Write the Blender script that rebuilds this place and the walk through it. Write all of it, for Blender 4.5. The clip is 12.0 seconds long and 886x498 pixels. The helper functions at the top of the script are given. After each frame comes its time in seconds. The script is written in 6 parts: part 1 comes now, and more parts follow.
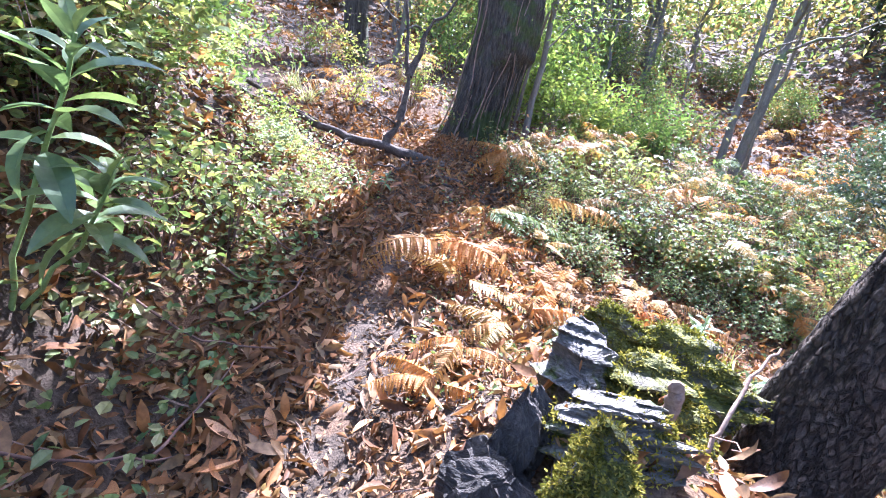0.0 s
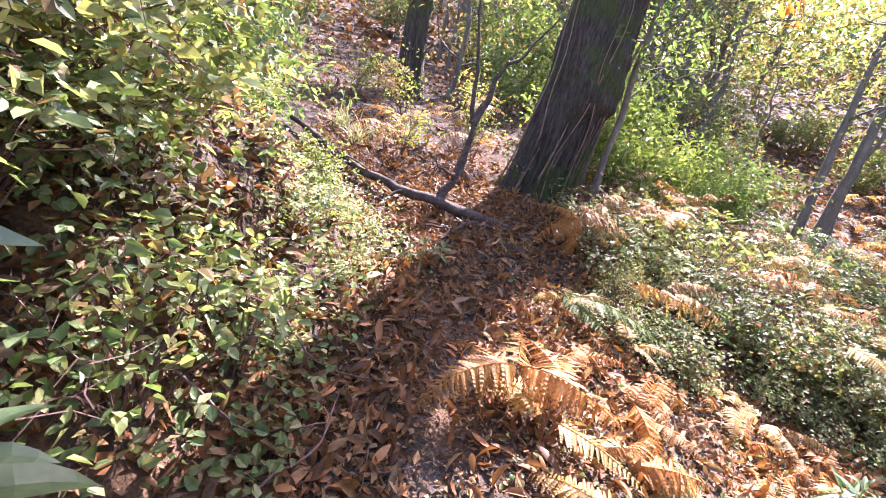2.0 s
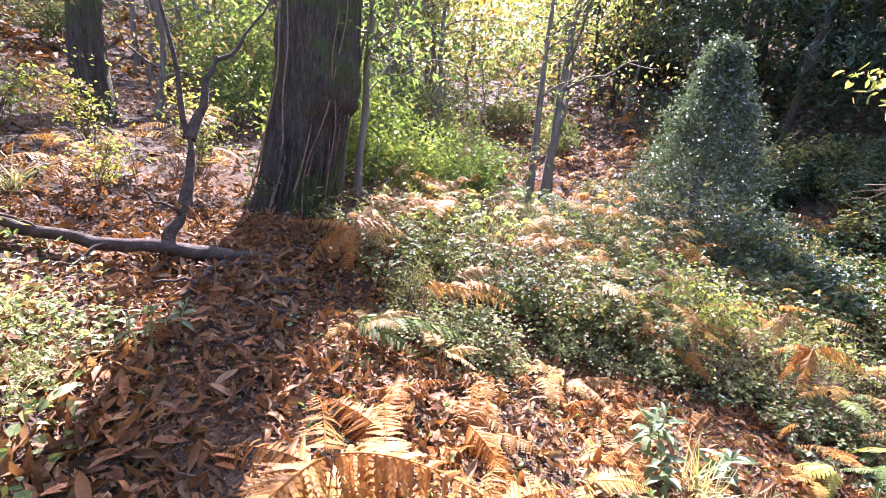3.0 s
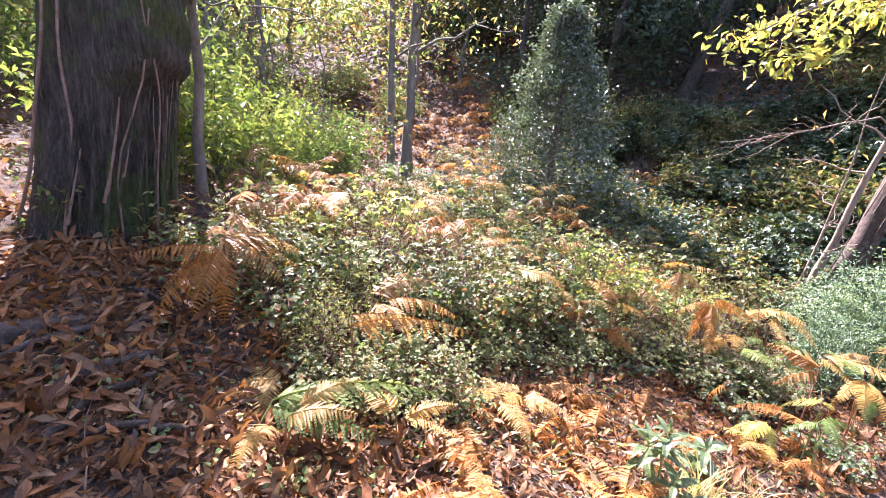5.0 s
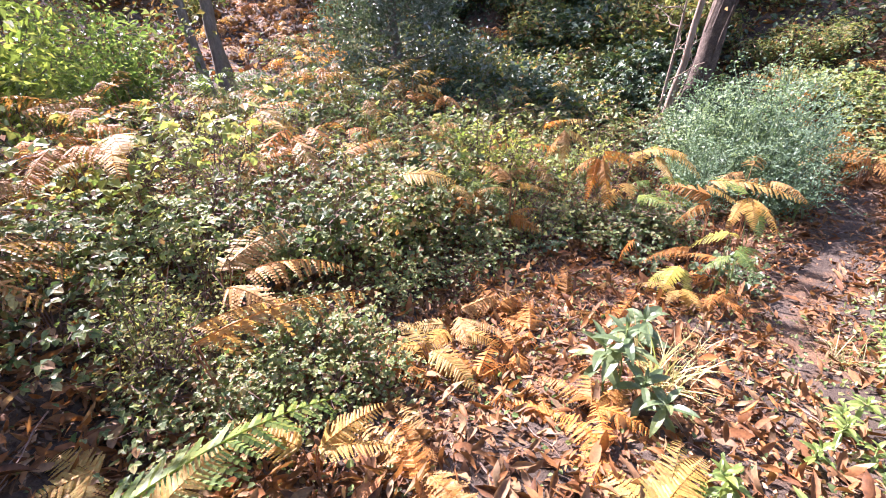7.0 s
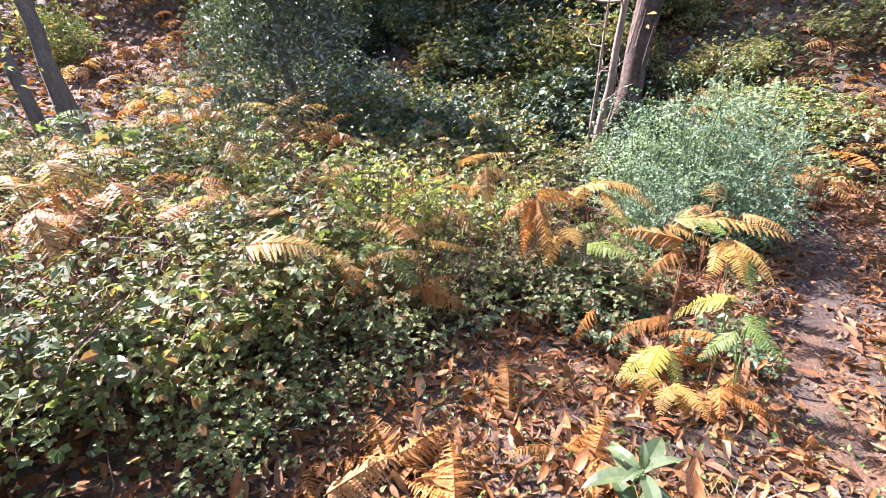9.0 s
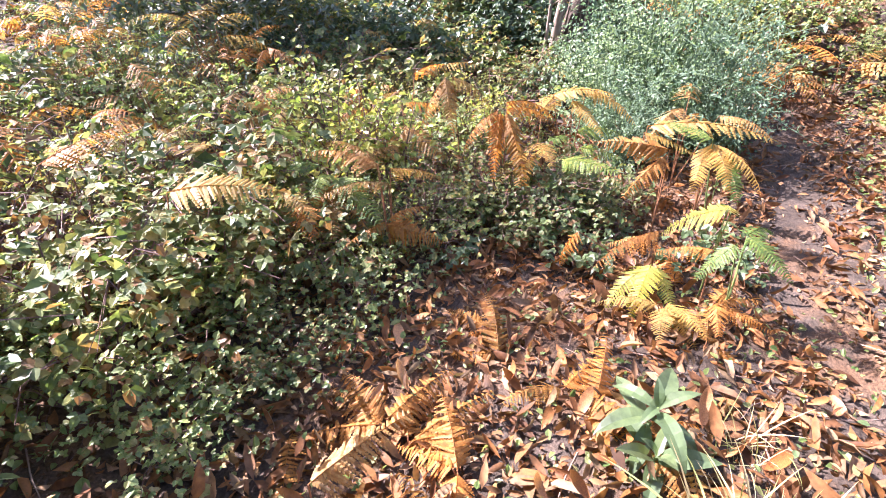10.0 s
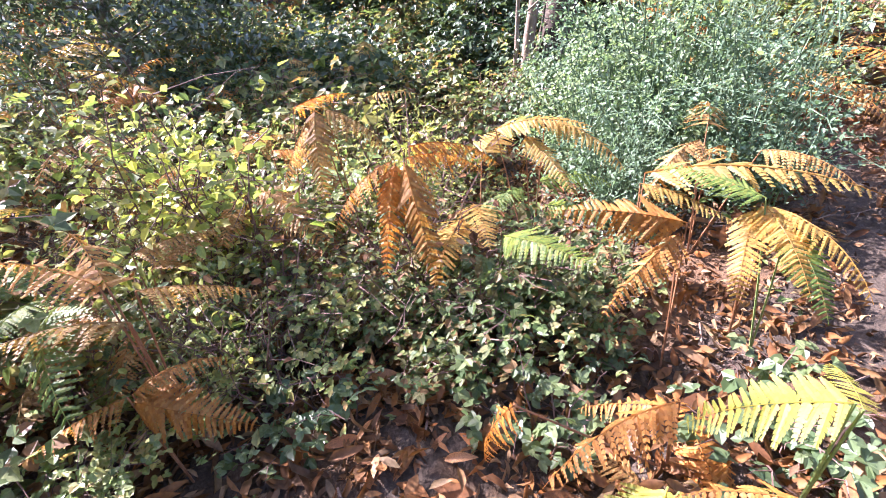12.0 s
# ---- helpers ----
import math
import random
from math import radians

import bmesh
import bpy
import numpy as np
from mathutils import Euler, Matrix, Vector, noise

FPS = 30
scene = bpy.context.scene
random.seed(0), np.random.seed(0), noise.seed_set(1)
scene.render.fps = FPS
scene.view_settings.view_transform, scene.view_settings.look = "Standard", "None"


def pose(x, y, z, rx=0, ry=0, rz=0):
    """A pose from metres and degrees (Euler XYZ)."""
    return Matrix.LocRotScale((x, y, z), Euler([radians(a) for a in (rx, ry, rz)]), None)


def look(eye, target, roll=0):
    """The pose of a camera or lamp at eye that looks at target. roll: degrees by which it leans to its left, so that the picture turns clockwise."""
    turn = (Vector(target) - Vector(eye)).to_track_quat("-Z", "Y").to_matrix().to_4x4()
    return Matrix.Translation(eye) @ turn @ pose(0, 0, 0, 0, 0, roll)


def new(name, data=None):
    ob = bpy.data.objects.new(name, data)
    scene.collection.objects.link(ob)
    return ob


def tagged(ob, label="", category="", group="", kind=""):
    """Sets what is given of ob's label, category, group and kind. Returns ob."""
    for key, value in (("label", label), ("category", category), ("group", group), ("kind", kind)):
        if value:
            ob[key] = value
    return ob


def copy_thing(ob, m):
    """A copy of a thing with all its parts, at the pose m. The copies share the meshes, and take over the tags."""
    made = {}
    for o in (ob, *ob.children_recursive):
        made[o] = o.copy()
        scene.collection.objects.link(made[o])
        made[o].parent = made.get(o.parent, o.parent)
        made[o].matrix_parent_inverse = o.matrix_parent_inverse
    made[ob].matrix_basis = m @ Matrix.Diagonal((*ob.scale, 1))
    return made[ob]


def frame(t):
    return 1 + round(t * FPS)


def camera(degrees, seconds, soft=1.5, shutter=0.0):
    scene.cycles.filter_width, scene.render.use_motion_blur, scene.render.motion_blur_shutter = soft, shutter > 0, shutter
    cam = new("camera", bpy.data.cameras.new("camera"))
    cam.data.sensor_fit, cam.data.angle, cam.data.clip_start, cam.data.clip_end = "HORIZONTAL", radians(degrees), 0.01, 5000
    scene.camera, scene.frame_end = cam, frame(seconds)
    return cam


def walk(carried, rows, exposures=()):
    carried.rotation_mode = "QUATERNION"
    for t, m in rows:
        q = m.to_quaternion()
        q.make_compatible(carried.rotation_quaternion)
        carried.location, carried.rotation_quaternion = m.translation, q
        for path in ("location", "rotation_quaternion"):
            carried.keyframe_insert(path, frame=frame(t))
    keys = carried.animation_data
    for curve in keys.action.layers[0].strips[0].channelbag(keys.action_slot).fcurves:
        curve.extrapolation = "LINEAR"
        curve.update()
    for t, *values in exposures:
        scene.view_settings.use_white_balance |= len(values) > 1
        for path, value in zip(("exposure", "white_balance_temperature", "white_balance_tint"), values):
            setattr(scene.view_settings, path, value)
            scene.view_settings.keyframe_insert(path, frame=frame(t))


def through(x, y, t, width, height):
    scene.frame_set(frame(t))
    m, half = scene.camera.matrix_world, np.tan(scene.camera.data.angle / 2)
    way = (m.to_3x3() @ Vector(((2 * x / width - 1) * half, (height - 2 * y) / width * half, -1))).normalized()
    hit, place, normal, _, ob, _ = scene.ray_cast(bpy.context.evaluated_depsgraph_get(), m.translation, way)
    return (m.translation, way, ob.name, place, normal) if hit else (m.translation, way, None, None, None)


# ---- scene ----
cam = camera(86.9, 12.0, soft=1.0)
METRES, EYE, TILT, LEAN, TURN = 7.5, 1.5, -24.0, -6.5, 0.0
ROWS = [
    (0.0, 0.0, 0.0, 0.0, 0.0, 0.0, -0.0),
    (0.5, 0.009, 0.0215, 0.014, 7.29, -1.14, -3.48),
    (1.0, -0.015, 0.0625, 0.0324, 9.62, -2.88, -5.65),
    (1.5, -0.0429, 0.0933, 0.0575, 7.33, -4.58, -7.13),
    (2.0, -0.0411, 0.1071, 0.0634, 3.33, 3.16, -4.79),
    (2.5, -0.0277, 0.1472, 0.0668, -7.65, 8.54, 3.74),
    (3.0, -0.0252, 0.1942, 0.0824, -22.64, 2.68, 11.41),
    (3.5, -0.0144, 0.2296, 0.0934, -31.96, -1.41, 15.3),
    (3.7, -0.0139, 0.2431, 0.1009, -34.54, -2.58, 16.24),
    (5.3, -0.0221, 0.3698, 0.1473, -45.12, -6.96, 18.19),
    (5.5, -0.0239, 0.3867, 0.1533, -46.99, -8.05, 18.72),
    (6.0, -0.0092, 0.4039, 0.1643, -51.92, -14.56, 21.07),
    (6.5, 0.0312, 0.4083, 0.1531, -56.52, -22.61, 25.37),
    (7.0, 0.0641, 0.4215, 0.141, -63.16, -27.4, 28.36),
    (7.5, 0.1069, 0.4419, 0.1234, -68.57, -27.36, 29.18),
    (7.7, 0.1298, 0.4520, 0.1031, -69.12, -26.14, 29.40),
    (9.3, 0.2430, 0.4902, 0.0777, -74.91, -29.19, 29.39),
    (9.5, 0.2507, 0.5015, 0.0759, -76.34, -32.81, 29.67),
    (10.0, 0.2655, 0.5089, 0.0693, -81.76, -40.88, 29.67),
    (10.5, 0.306, 0.4958, 0.0389, -85.61, -40.06, 30.54),
    (11.0, 0.3532, 0.5122, 0.0108, -86.78, -38.72, 32.2),
    (11.5, 0.3948, 0.5113, -0.0042, -85.14, -38.25, 31.81),
    (12.0, 0.4447, 0.4962, -0.0346, -82.22, -37.24, 32.45),
]
walk(cam, [(t, pose(0, 0, EYE, TILT, LEAN, TURN) @ pose(METRES * x, METRES * y, METRES * z, 90 + pitch, roll, yaw)) for t, x, y, z, yaw, pitch, roll in ROWS],
     [(0.0, 3.6, 5150, 24), (0.5, 3.5, 5850, 31), (1.7, 3.4, 5900, 36), (3.5, 3.28, 5850, 36), (5.5, 3.32, 6000, 38), (6.5, 3.24, 6050, 38), (7.5, 2.85, 5950, 33), (9.5, 3.14, 5950, 33), (12.0, 3.25, 5850, 34)])

# ---- world, sun, exposure ----
SUN_AZ, SUN_EL = -23.0, 42.0          # degrees: turn from +y to the left, height
world = bpy.data.worlds.new("world")
scene.world = world
world.use_nodes = True
wn = world.node_tree.nodes
sky = wn.new("ShaderNodeTexSky")
sky.sky_type = 'NISHITA'
sky.sun_disc = False
sky.sun_elevation = radians(SUN_EL)
sky.sun_rotation = radians(-SUN_AZ)
sky.dust_density = 2.0
wn["Background"].inputs[1].default_value = 0.1
world.node_tree.links.new(sky.outputs[0], wn["Background"].inputs[0])
sun = new("sun", bpy.data.lights.new("sun", 'SUN'))
sun.data.energy, sun.data.angle, sun.data.color = 4.4, radians(0.55), (1.0, 0.96, 0.9)
_az, _el = radians(-SUN_AZ), radians(SUN_EL)
SUN_DIR = Vector((math.sin(_az) * math.cos(_el), math.cos(_az) * math.cos(_el), math.sin(_el)))
sun.matrix_world = look(SUN_DIR * 40, (0, 0, 0))

rng = np.random.default_rng(7)


# ---- materials ----
def ramp_node(nt, stops):
    n = nt.nodes.new("ShaderNodeValToRGB")
    e = n.color_ramp.elements
    while len(e) < len(stops):
        e.new(0.5)
    for i, (p, c) in enumerate(stops):
        e[i].position, e[i].color = p, (*c, 1)
    return n


def even(cols):
    return [(i / max(1, len(cols) - 1), c) for i, c in enumerate(cols)]


def noise_node(nt, scale, detail=4.0, rough=0.6, space="Object"):
    tc = nt.nodes.new("ShaderNodeTexCoord")
    n = nt.nodes.new("ShaderNodeTexNoise")
    n.inputs["Scale"].default_value, n.inputs["Detail"].default_value, n.inputs["Roughness"].default_value = scale, detail, rough
    nt.links.new(tc.outputs[space], n.inputs["Vector"])
    return n


def leaf_mat(name, cols, through=0.45, rough=0.5, spots=0.35, scale=40.0, spec=0.4, by_object=False):
    """Thin leaf: each one its own tint, blotched, and lit through from behind."""
    m = bpy.data.materials.new(name)
    m.use_nodes = True
    nt = m.node_tree
    b = nt.nodes["Principled BSDF"]
    out = nt.nodes["Material Output"]
    if by_object:
        src = nt.nodes.new("ShaderNodeObjectInfo").outputs["Random"]
    else:
        src = nt.nodes.new("ShaderNodeNewGeometry").outputs["Random Per Island"]
    r = ramp_node(nt, even(cols))
    nt.links.new(src, r.inputs[0])
    nz = noise_node(nt, scale)
    dark = ramp_node(nt, [(0.32, (1 - spots,) * 3), (0.62, (1.08, 1.06, 1.0))])
    nt.links.new(nz.outputs["Fac"], dark.inputs[0])
    mul = nt.nodes.new("ShaderNodeMix")
    mul.data_type, mul.blend_type = 'RGBA', 'MULTIPLY'
    mul.inputs[0].default_value = 1.0
    nt.links.new(r.outputs[0], mul.inputs[6])
    nt.links.new(dark.outputs[0], mul.inputs[7])
    plant = ramp_node(nt, [(0.0, (0.68, 0.76, 0.72)), (0.45, (1, 1, 1)), (1.0, (1.35, 1.2, 0.95))])
    nt.links.new(nt.nodes.new("ShaderNodeObjectInfo").outputs["Random"], plant.inputs[0])
    tint = nt.nodes.new("ShaderNodeMix")
    tint.data_type, tint.blend_type = 'RGBA', 'MULTIPLY'
    tint.inputs[0].default_value = 0.85
    nt.links.new(mul.outputs[2], tint.inputs[6])
    nt.links.new(plant.outputs[0], tint.inputs[7])
    col = tint.outputs[2]
    nt.links.new(col, b.inputs["Base Color"])
    b.inputs["Roughness"].default_value = rough
    b.inputs["Specular IOR Level"].default_value = spec
    bump = nt.nodes.new("ShaderNodeBump")
    bump.inputs["Strength"].default_value = 0.35
    bump.inputs["Distance"].default_value = 0.004
    nt.links.new(nz.outputs["Fac"], bump.inputs["Height"])
    nt.links.new(bump.outputs[0], b.inputs["Normal"])
    tr = nt.nodes.new("ShaderNodeBsdfTranslucent")
    warm = nt.nodes.new("ShaderNodeMix")
    warm.data_type, warm.blend_type = 'RGBA', 'MULTIPLY'
    warm.inputs[0].default_value = 1.0
    warm.inputs[7].default_value = (1.12, 1.15, 0.75, 1)
    nt.links.new(col, warm.inputs[6])
    nt.links.new(warm.outputs[2], tr.inputs[0])
    mx = nt.nodes.new("ShaderNodeMixShader")
    mx.inputs[0].default_value = through
    nt.links.new(b.outputs[0], mx.inputs[1])
    nt.links.new(tr.outputs[0], mx.inputs[2])
    nt.links.new(mx.outputs[0], out.inputs[0])
    return m


def rough_mat(name, cols, scale=8.0, fine=60.0, rough=0.9, bump=0.6, dist=0.02, stretch=(1, 1, 1), patch=None, patch_scale=2.5, patch_at=0.5, plates=0.0):
    """Bark, soil or stone: two scales of noise for colour and relief, with a second growth (moss, lichen) in patches."""
    m = bpy.data.materials.new(name)
    m.use_nodes = True
    nt = m.node_tree
    b = nt.nodes["Principled BSDF"]
    tc = nt.nodes.new("ShaderNodeTexCoord")
    mp = nt.nodes.new("ShaderNodeMapping")
    mp.inputs["Scale"].default_value = stretch
    nt.links.new(tc.outputs["Object"], mp.inputs[0])
    outs = []
    for s in (scale, fine):
        n = nt.nodes.new("ShaderNodeTexNoise")
        n.inputs["Scale"].default_value, n.inputs["Detail"].default_value, n.inputs["Roughness"].default_value = s, 6, 0.65
        nt.links.new(mp.outputs[0], n.inputs["Vector"])
        outs.append(n.outputs["Fac"])
    add = nt.nodes.new("ShaderNodeMix")
    add.data_type = 'FLOAT'
    add.inputs[0].default_value = 0.45
    nt.links.new(outs[0], add.inputs[2])
    nt.links.new(outs[1], add.inputs[3])
    r = ramp_node(nt, [(0.3 + 0.4 * p, c) for p, c in even(cols)])
    nt.links.new(add.outputs[0], r.inputs[0])
    col = r.outputs[0]
    if patch:
        pn = noise_node(nt, patch_scale, 5, 0.65)
        pr = ramp_node(nt, [(patch_at - 0.04, (0, 0, 0)), (patch_at + 0.05, (1, 1, 1))])
        nt.links.new(pn.outputs["Fac"], pr.inputs[0])
        pc = ramp_node(nt, [(0.35, patch[0]), (0.65, patch[1])])
        nt.links.new(outs[1], pc.inputs[0])
        mx = nt.nodes.new("ShaderNodeMix")
        mx.data_type = 'RGBA'
        nt.links.new(pr.outputs[0], mx.inputs[0])
        nt.links.new(col, mx.inputs[6])
        nt.links.new(pc.outputs[0], mx.inputs[7])
        col = mx.outputs[2]
    nt.links.new(col, b.inputs["Base Color"])
    b.inputs["Roughness"].default_value = rough
    b.inputs["Specular IOR Level"].default_value = 0.25
    bp = nt.nodes.new("ShaderNodeBump")
    bp.inputs["Strength"].default_value, bp.inputs["Distance"].default_value = bump, dist
    nt.links.new(add.outputs[0], bp.inputs["Height"])
    if plates:
        vo = nt.nodes.new("ShaderNodeTexVoronoi")
        vo.feature = 'DISTANCE_TO_EDGE'
        vo.inputs["Scale"].default_value = plates
        wob = nt.nodes.new("ShaderNodeMix")
        wob.data_type, wob.blend_type = 'RGBA', 'ADD'
        wob.inputs[0].default_value = 0.06
        nt.links.new(mp.outputs[0], wob.inputs[6])
        nt.links.new(outs[0], wob.inputs[7])
        nt.links.new(wob.outputs[2], vo.inputs["Vector"])
        edge = ramp_node(nt, [(0.0, (0, 0, 0)), (0.16, (1, 1, 1))])
        nt.links.new(vo.outputs["Distance"], edge.inputs[0])
        b2 = nt.nodes.new("ShaderNodeBump")
        b2.inputs["Strength"].default_value, b2.inputs["Distance"].default_value = 1.0, 0.05
        nt.links.new(edge.outputs[0], b2.inputs["Height"])
        nt.links.new(bp.outputs[0], b2.inputs["Normal"])
        nt.links.new(b2.outputs[0], b.inputs["Normal"])
        crack = nt.nodes.new("ShaderNodeMix")
        crack.data_type, crack.blend_type = 'RGBA', 'MULTIPLY'
        crack.inputs[0].default_value = 0.5
        nt.links.new(col, crack.inputs[6])
        nt.links.new(edge.outputs[0], crack.inputs[7])
        nt.links.new(crack.outputs[2], b.inputs["Base Color"])
    else:
        nt.links.new(bp.outputs[0], b.inputs["Normal"])
    return m


SOIL = rough_mat("soil", [(0.022, 0.016, 0.011), (0.058, 0.042, 0.03), (0.13, 0.095, 0.07)], 5, 70, 0.97, 1.0, 0.04,
                 patch=((0.07, 0.04, 0.022), (0.15, 0.085, 0.045)), patch_scale=1.3, patch_at=0.53)
BARK = rough_mat("chestnut_bark", [(0.02, 0.017, 0.013), (0.066, 0.055, 0.043), (0.16, 0.135, 0.105)], 15, 60, 0.95, 1.0, 0.09, (1, 1, 0.13),
                 ((0.045, 0.058, 0.02), (0.09, 0.11, 0.036)), 1.6, 0.53)
ROUGH_BARK = rough_mat("plated_bark", [(0.016, 0.012, 0.009), (0.07, 0.053, 0.04), (0.25, 0.19, 0.14)], 20, 75, 0.95, 1.0, 0.06, (1, 1, 0.5), plates=34)
GREY_BARK = rough_mat("grey_bark", [(0.06, 0.05, 0.04), (0.14, 0.12, 0.095), (0.25, 0.22, 0.18)], 8, 60, 0.9, 0.7, 0.015, (1, 1, 0.3),
                      ((0.09, 0.11, 0.05), (0.16, 0.18, 0.09)), 3.0, 0.6)
PALE_BARK = rough_mat("pale_bark", [(0.09, 0.062, 0.046), (0.21, 0.155, 0.118), (0.33, 0.255, 0.2)], 9, 60, 0.92, 0.9, 0.015, (1, 1, 0.25))
DEAD_WOOD = rough_mat("dead_wood", [(0.022, 0.016, 0.012), (0.065, 0.048, 0.036), (0.16, 0.125, 0.095)], 14, 80, 0.9, 1.0, 0.02, (1, 1, 1))
VINE = rough_mat("ivy_stem", [(0.09, 0.055, 0.038), (0.19, 0.125, 0.09), (0.3, 0.22, 0.165)], 12, 80, 0.9, 0.7, 0.008)
SLATE = rough_mat("slate_rock", [(0.035, 0.031, 0.026), (0.13, 0.115, 0.095), (0.3, 0.265, 0.22)], 3.5, 30, 0.6, 1.0, 0.05, (1, 1.5, 7),
                  ((0.03, 0.04, 0.009), (0.12, 0.135, 0.026)), 5.0, 0.58)
DARK_SLATE = rough_mat("dark_split_slate", [(0.012, 0.01, 0.008), (0.045, 0.038, 0.032), (0.14, 0.115, 0.092)], 3.5, 34, 0.7, 1.0, 0.05, (1, 1, 7))
MOSSY = rough_mat("mossy_rock", [(0.03, 0.028, 0.02), (0.085, 0.075, 0.058), (0.22, 0.195, 0.155)], 5, 50, 0.85, 1.0, 0.04, (1, 1, 3),
                  ((0.04, 0.042, 0.01), (0.15, 0.145, 0.028)), 4.5, 0.42)
MOSS = leaf_mat("moss", [(0.06, 0.065, 0.013), (0.12, 0.12, 0.021), (0.204, 0.185, 0.032), (0.3, 0.25, 0.047), (0.096, 0.1, 0.019)], 0.35, 0.8, 0.3, 25, 0.15)
YELLOW_LEAF = leaf_mat("yellow_chestnut_leaf", [(0.42, 0.36, 0.07), (0.28, 0.33, 0.07), (0.48, 0.3, 0.08), (0.36, 0.38, 0.1), (0.2, 0.27, 0.06)], 0.5, 0.45, 0.25, 25)
BROWN_STALK = rough_mat("dry_stalk", [(0.12, 0.05, 0.025), (0.24, 0.11, 0.05), (0.36, 0.2, 0.1)], 12, 60, 0.7, 0.3, 0.004)
GREEN_STALK = rough_mat("green_stalk", [(0.09, 0.14, 0.04), (0.17, 0.24, 0.075), (0.28, 0.34, 0.14)], 10, 60, 0.55, 0.3, 0.004)
BUSH_STALK = rough_mat("blue_green_stalk", [(0.05, 0.085, 0.045), (0.09, 0.14, 0.08), (0.15, 0.2, 0.12)], 10, 60, 0.7, 0.3, 0.004)
DARK_STEM = rough_mat("bramble_stem", [(0.05, 0.035, 0.03), (0.12, 0.07, 0.055), (0.2, 0.13, 0.1)], 12, 60, 0.8, 0.3, 0.004)

LITTER = leaf_mat("dry_chestnut_leaf", [(0.067, 0.029, 0.013), (0.185, 0.076, 0.028), (0.275, 0.126, 0.052), (0.104, 0.043, 0.018), (0.319, 0.169, 0.079), (0.238, 0.088, 0.026), (0.311, 0.135, 0.046), (0.171, 0.085, 0.042), (0.356, 0.223, 0.122), (0.082, 0.044, 0.025)], 0.25, 0.65, 0.45, 30, 0.2)
DEBRIS = leaf_mat("leaf_crumbs", [(0.062, 0.031, 0.017), (0.144, 0.068, 0.031), (0.237, 0.122, 0.059), (0.34, 0.207, 0.114), (0.093, 0.049, 0.028)], 0.1, 0.75, 0.35, 30, 0.2)
LEAF_SINGLE = leaf_mat("dry_single_leaf", [(0.14, 0.06, 0.026), (0.28, 0.112, 0.04), (0.385, 0.176, 0.068), (0.403, 0.216, 0.101), (0.333, 0.12, 0.032), (0.438, 0.272, 0.144)], 0.25, 0.55, 0.4, 30, by_object=True)
BRACKEN_RUST = leaf_mat("rust_bracken", [(0.327, 0.129, 0.025), (0.43, 0.196, 0.039), (0.37, 0.163, 0.037), (0.499, 0.267, 0.068)], 0.5, 0.6, 0.3, 25)
BRACKEN_TAN = leaf_mat("tan_bracken", [(0.36, 0.192, 0.058), (0.45, 0.271, 0.091), (0.306, 0.148, 0.045), (0.522, 0.349, 0.143)], 0.45, 0.6, 0.3, 25)
BRACKEN_GOLD = leaf_mat("golden_bracken", [(0.394, 0.254, 0.061), (0.426, 0.312, 0.09), (0.377, 0.205, 0.057), (0.344, 0.303, 0.098)], 0.55, 0.55, 0.25, 25)
BRACKEN_LIME = leaf_mat("yellow_green_bracken", [(0.4, 0.38, 0.07), (0.32, 0.36, 0.07), (0.48, 0.4, 0.09), (0.28, 0.33, 0.07)], 0.55, 0.5, 0.2, 25)
BRACKEN_GREEN = leaf_mat("green_bracken", [(0.072, 0.136, 0.028), (0.112, 0.184, 0.04), (0.192, 0.24, 0.048), (0.08, 0.152, 0.04)], 0.5, 0.5, 0.25, 25)
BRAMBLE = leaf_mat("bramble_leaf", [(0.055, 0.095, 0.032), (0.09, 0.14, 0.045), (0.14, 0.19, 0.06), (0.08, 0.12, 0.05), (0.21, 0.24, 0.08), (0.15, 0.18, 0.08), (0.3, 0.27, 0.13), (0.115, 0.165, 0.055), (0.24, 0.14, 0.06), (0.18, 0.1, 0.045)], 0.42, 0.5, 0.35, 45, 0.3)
# yellow-green bramble leaf, lightened to stand for sun on it
BRAMBLE_LIGHT = leaf_mat("sun_toned_bramble_leaf", [(0.11, 0.17, 0.05), (0.18, 0.25, 0.075), (0.23, 0.29, 0.1), (0.14, 0.2, 0.09), (0.34, 0.33, 0.12), (0.2, 0.26, 0.08), (0.32, 0.33, 0.15), (0.34, 0.22, 0.09)], 0.45, 0.48, 0.25, 45, 0.35)
YOUNG_LEAF = leaf_mat("young_yellow_leaf", [(0.17, 0.24, 0.055), (0.26, 0.32, 0.075), (0.36, 0.38, 0.1), (0.14, 0.21, 0.06), (0.4, 0.36, 0.11)], 0.52, 0.42, 0.2, 40, 0.4)
LAUREL = leaf_mat("bright_green_leaf", [(0.09, 0.15, 0.035), (0.15, 0.225, 0.055), (0.22, 0.3, 0.08), (0.12, 0.18, 0.05), (0.33, 0.35, 0.12)], 0.55, 0.38, 0.2, 30, 0.5)
# the palest tint stands in for sun glints on the holly
HOLLY = leaf_mat("holly_leaf", [(0.03, 0.055, 0.028), (0.05, 0.085, 0.045), (0.085, 0.125, 0.08), (0.035, 0.065, 0.032), (0.2, 0.23, 0.19)], 0.25, 0.3, 0.2, 30, 0.9)
# far-slope leaf, with the slope's shade put into its darker colour
SHADE_LEAF = leaf_mat("shade_darkened_leaf", [(0.025, 0.05, 0.022), (0.04, 0.075, 0.034), (0.065, 0.105, 0.05), (0.035, 0.065, 0.03), (0.1, 0.14, 0.085)], 0.25, 0.45, 0.2, 30, 0.35)
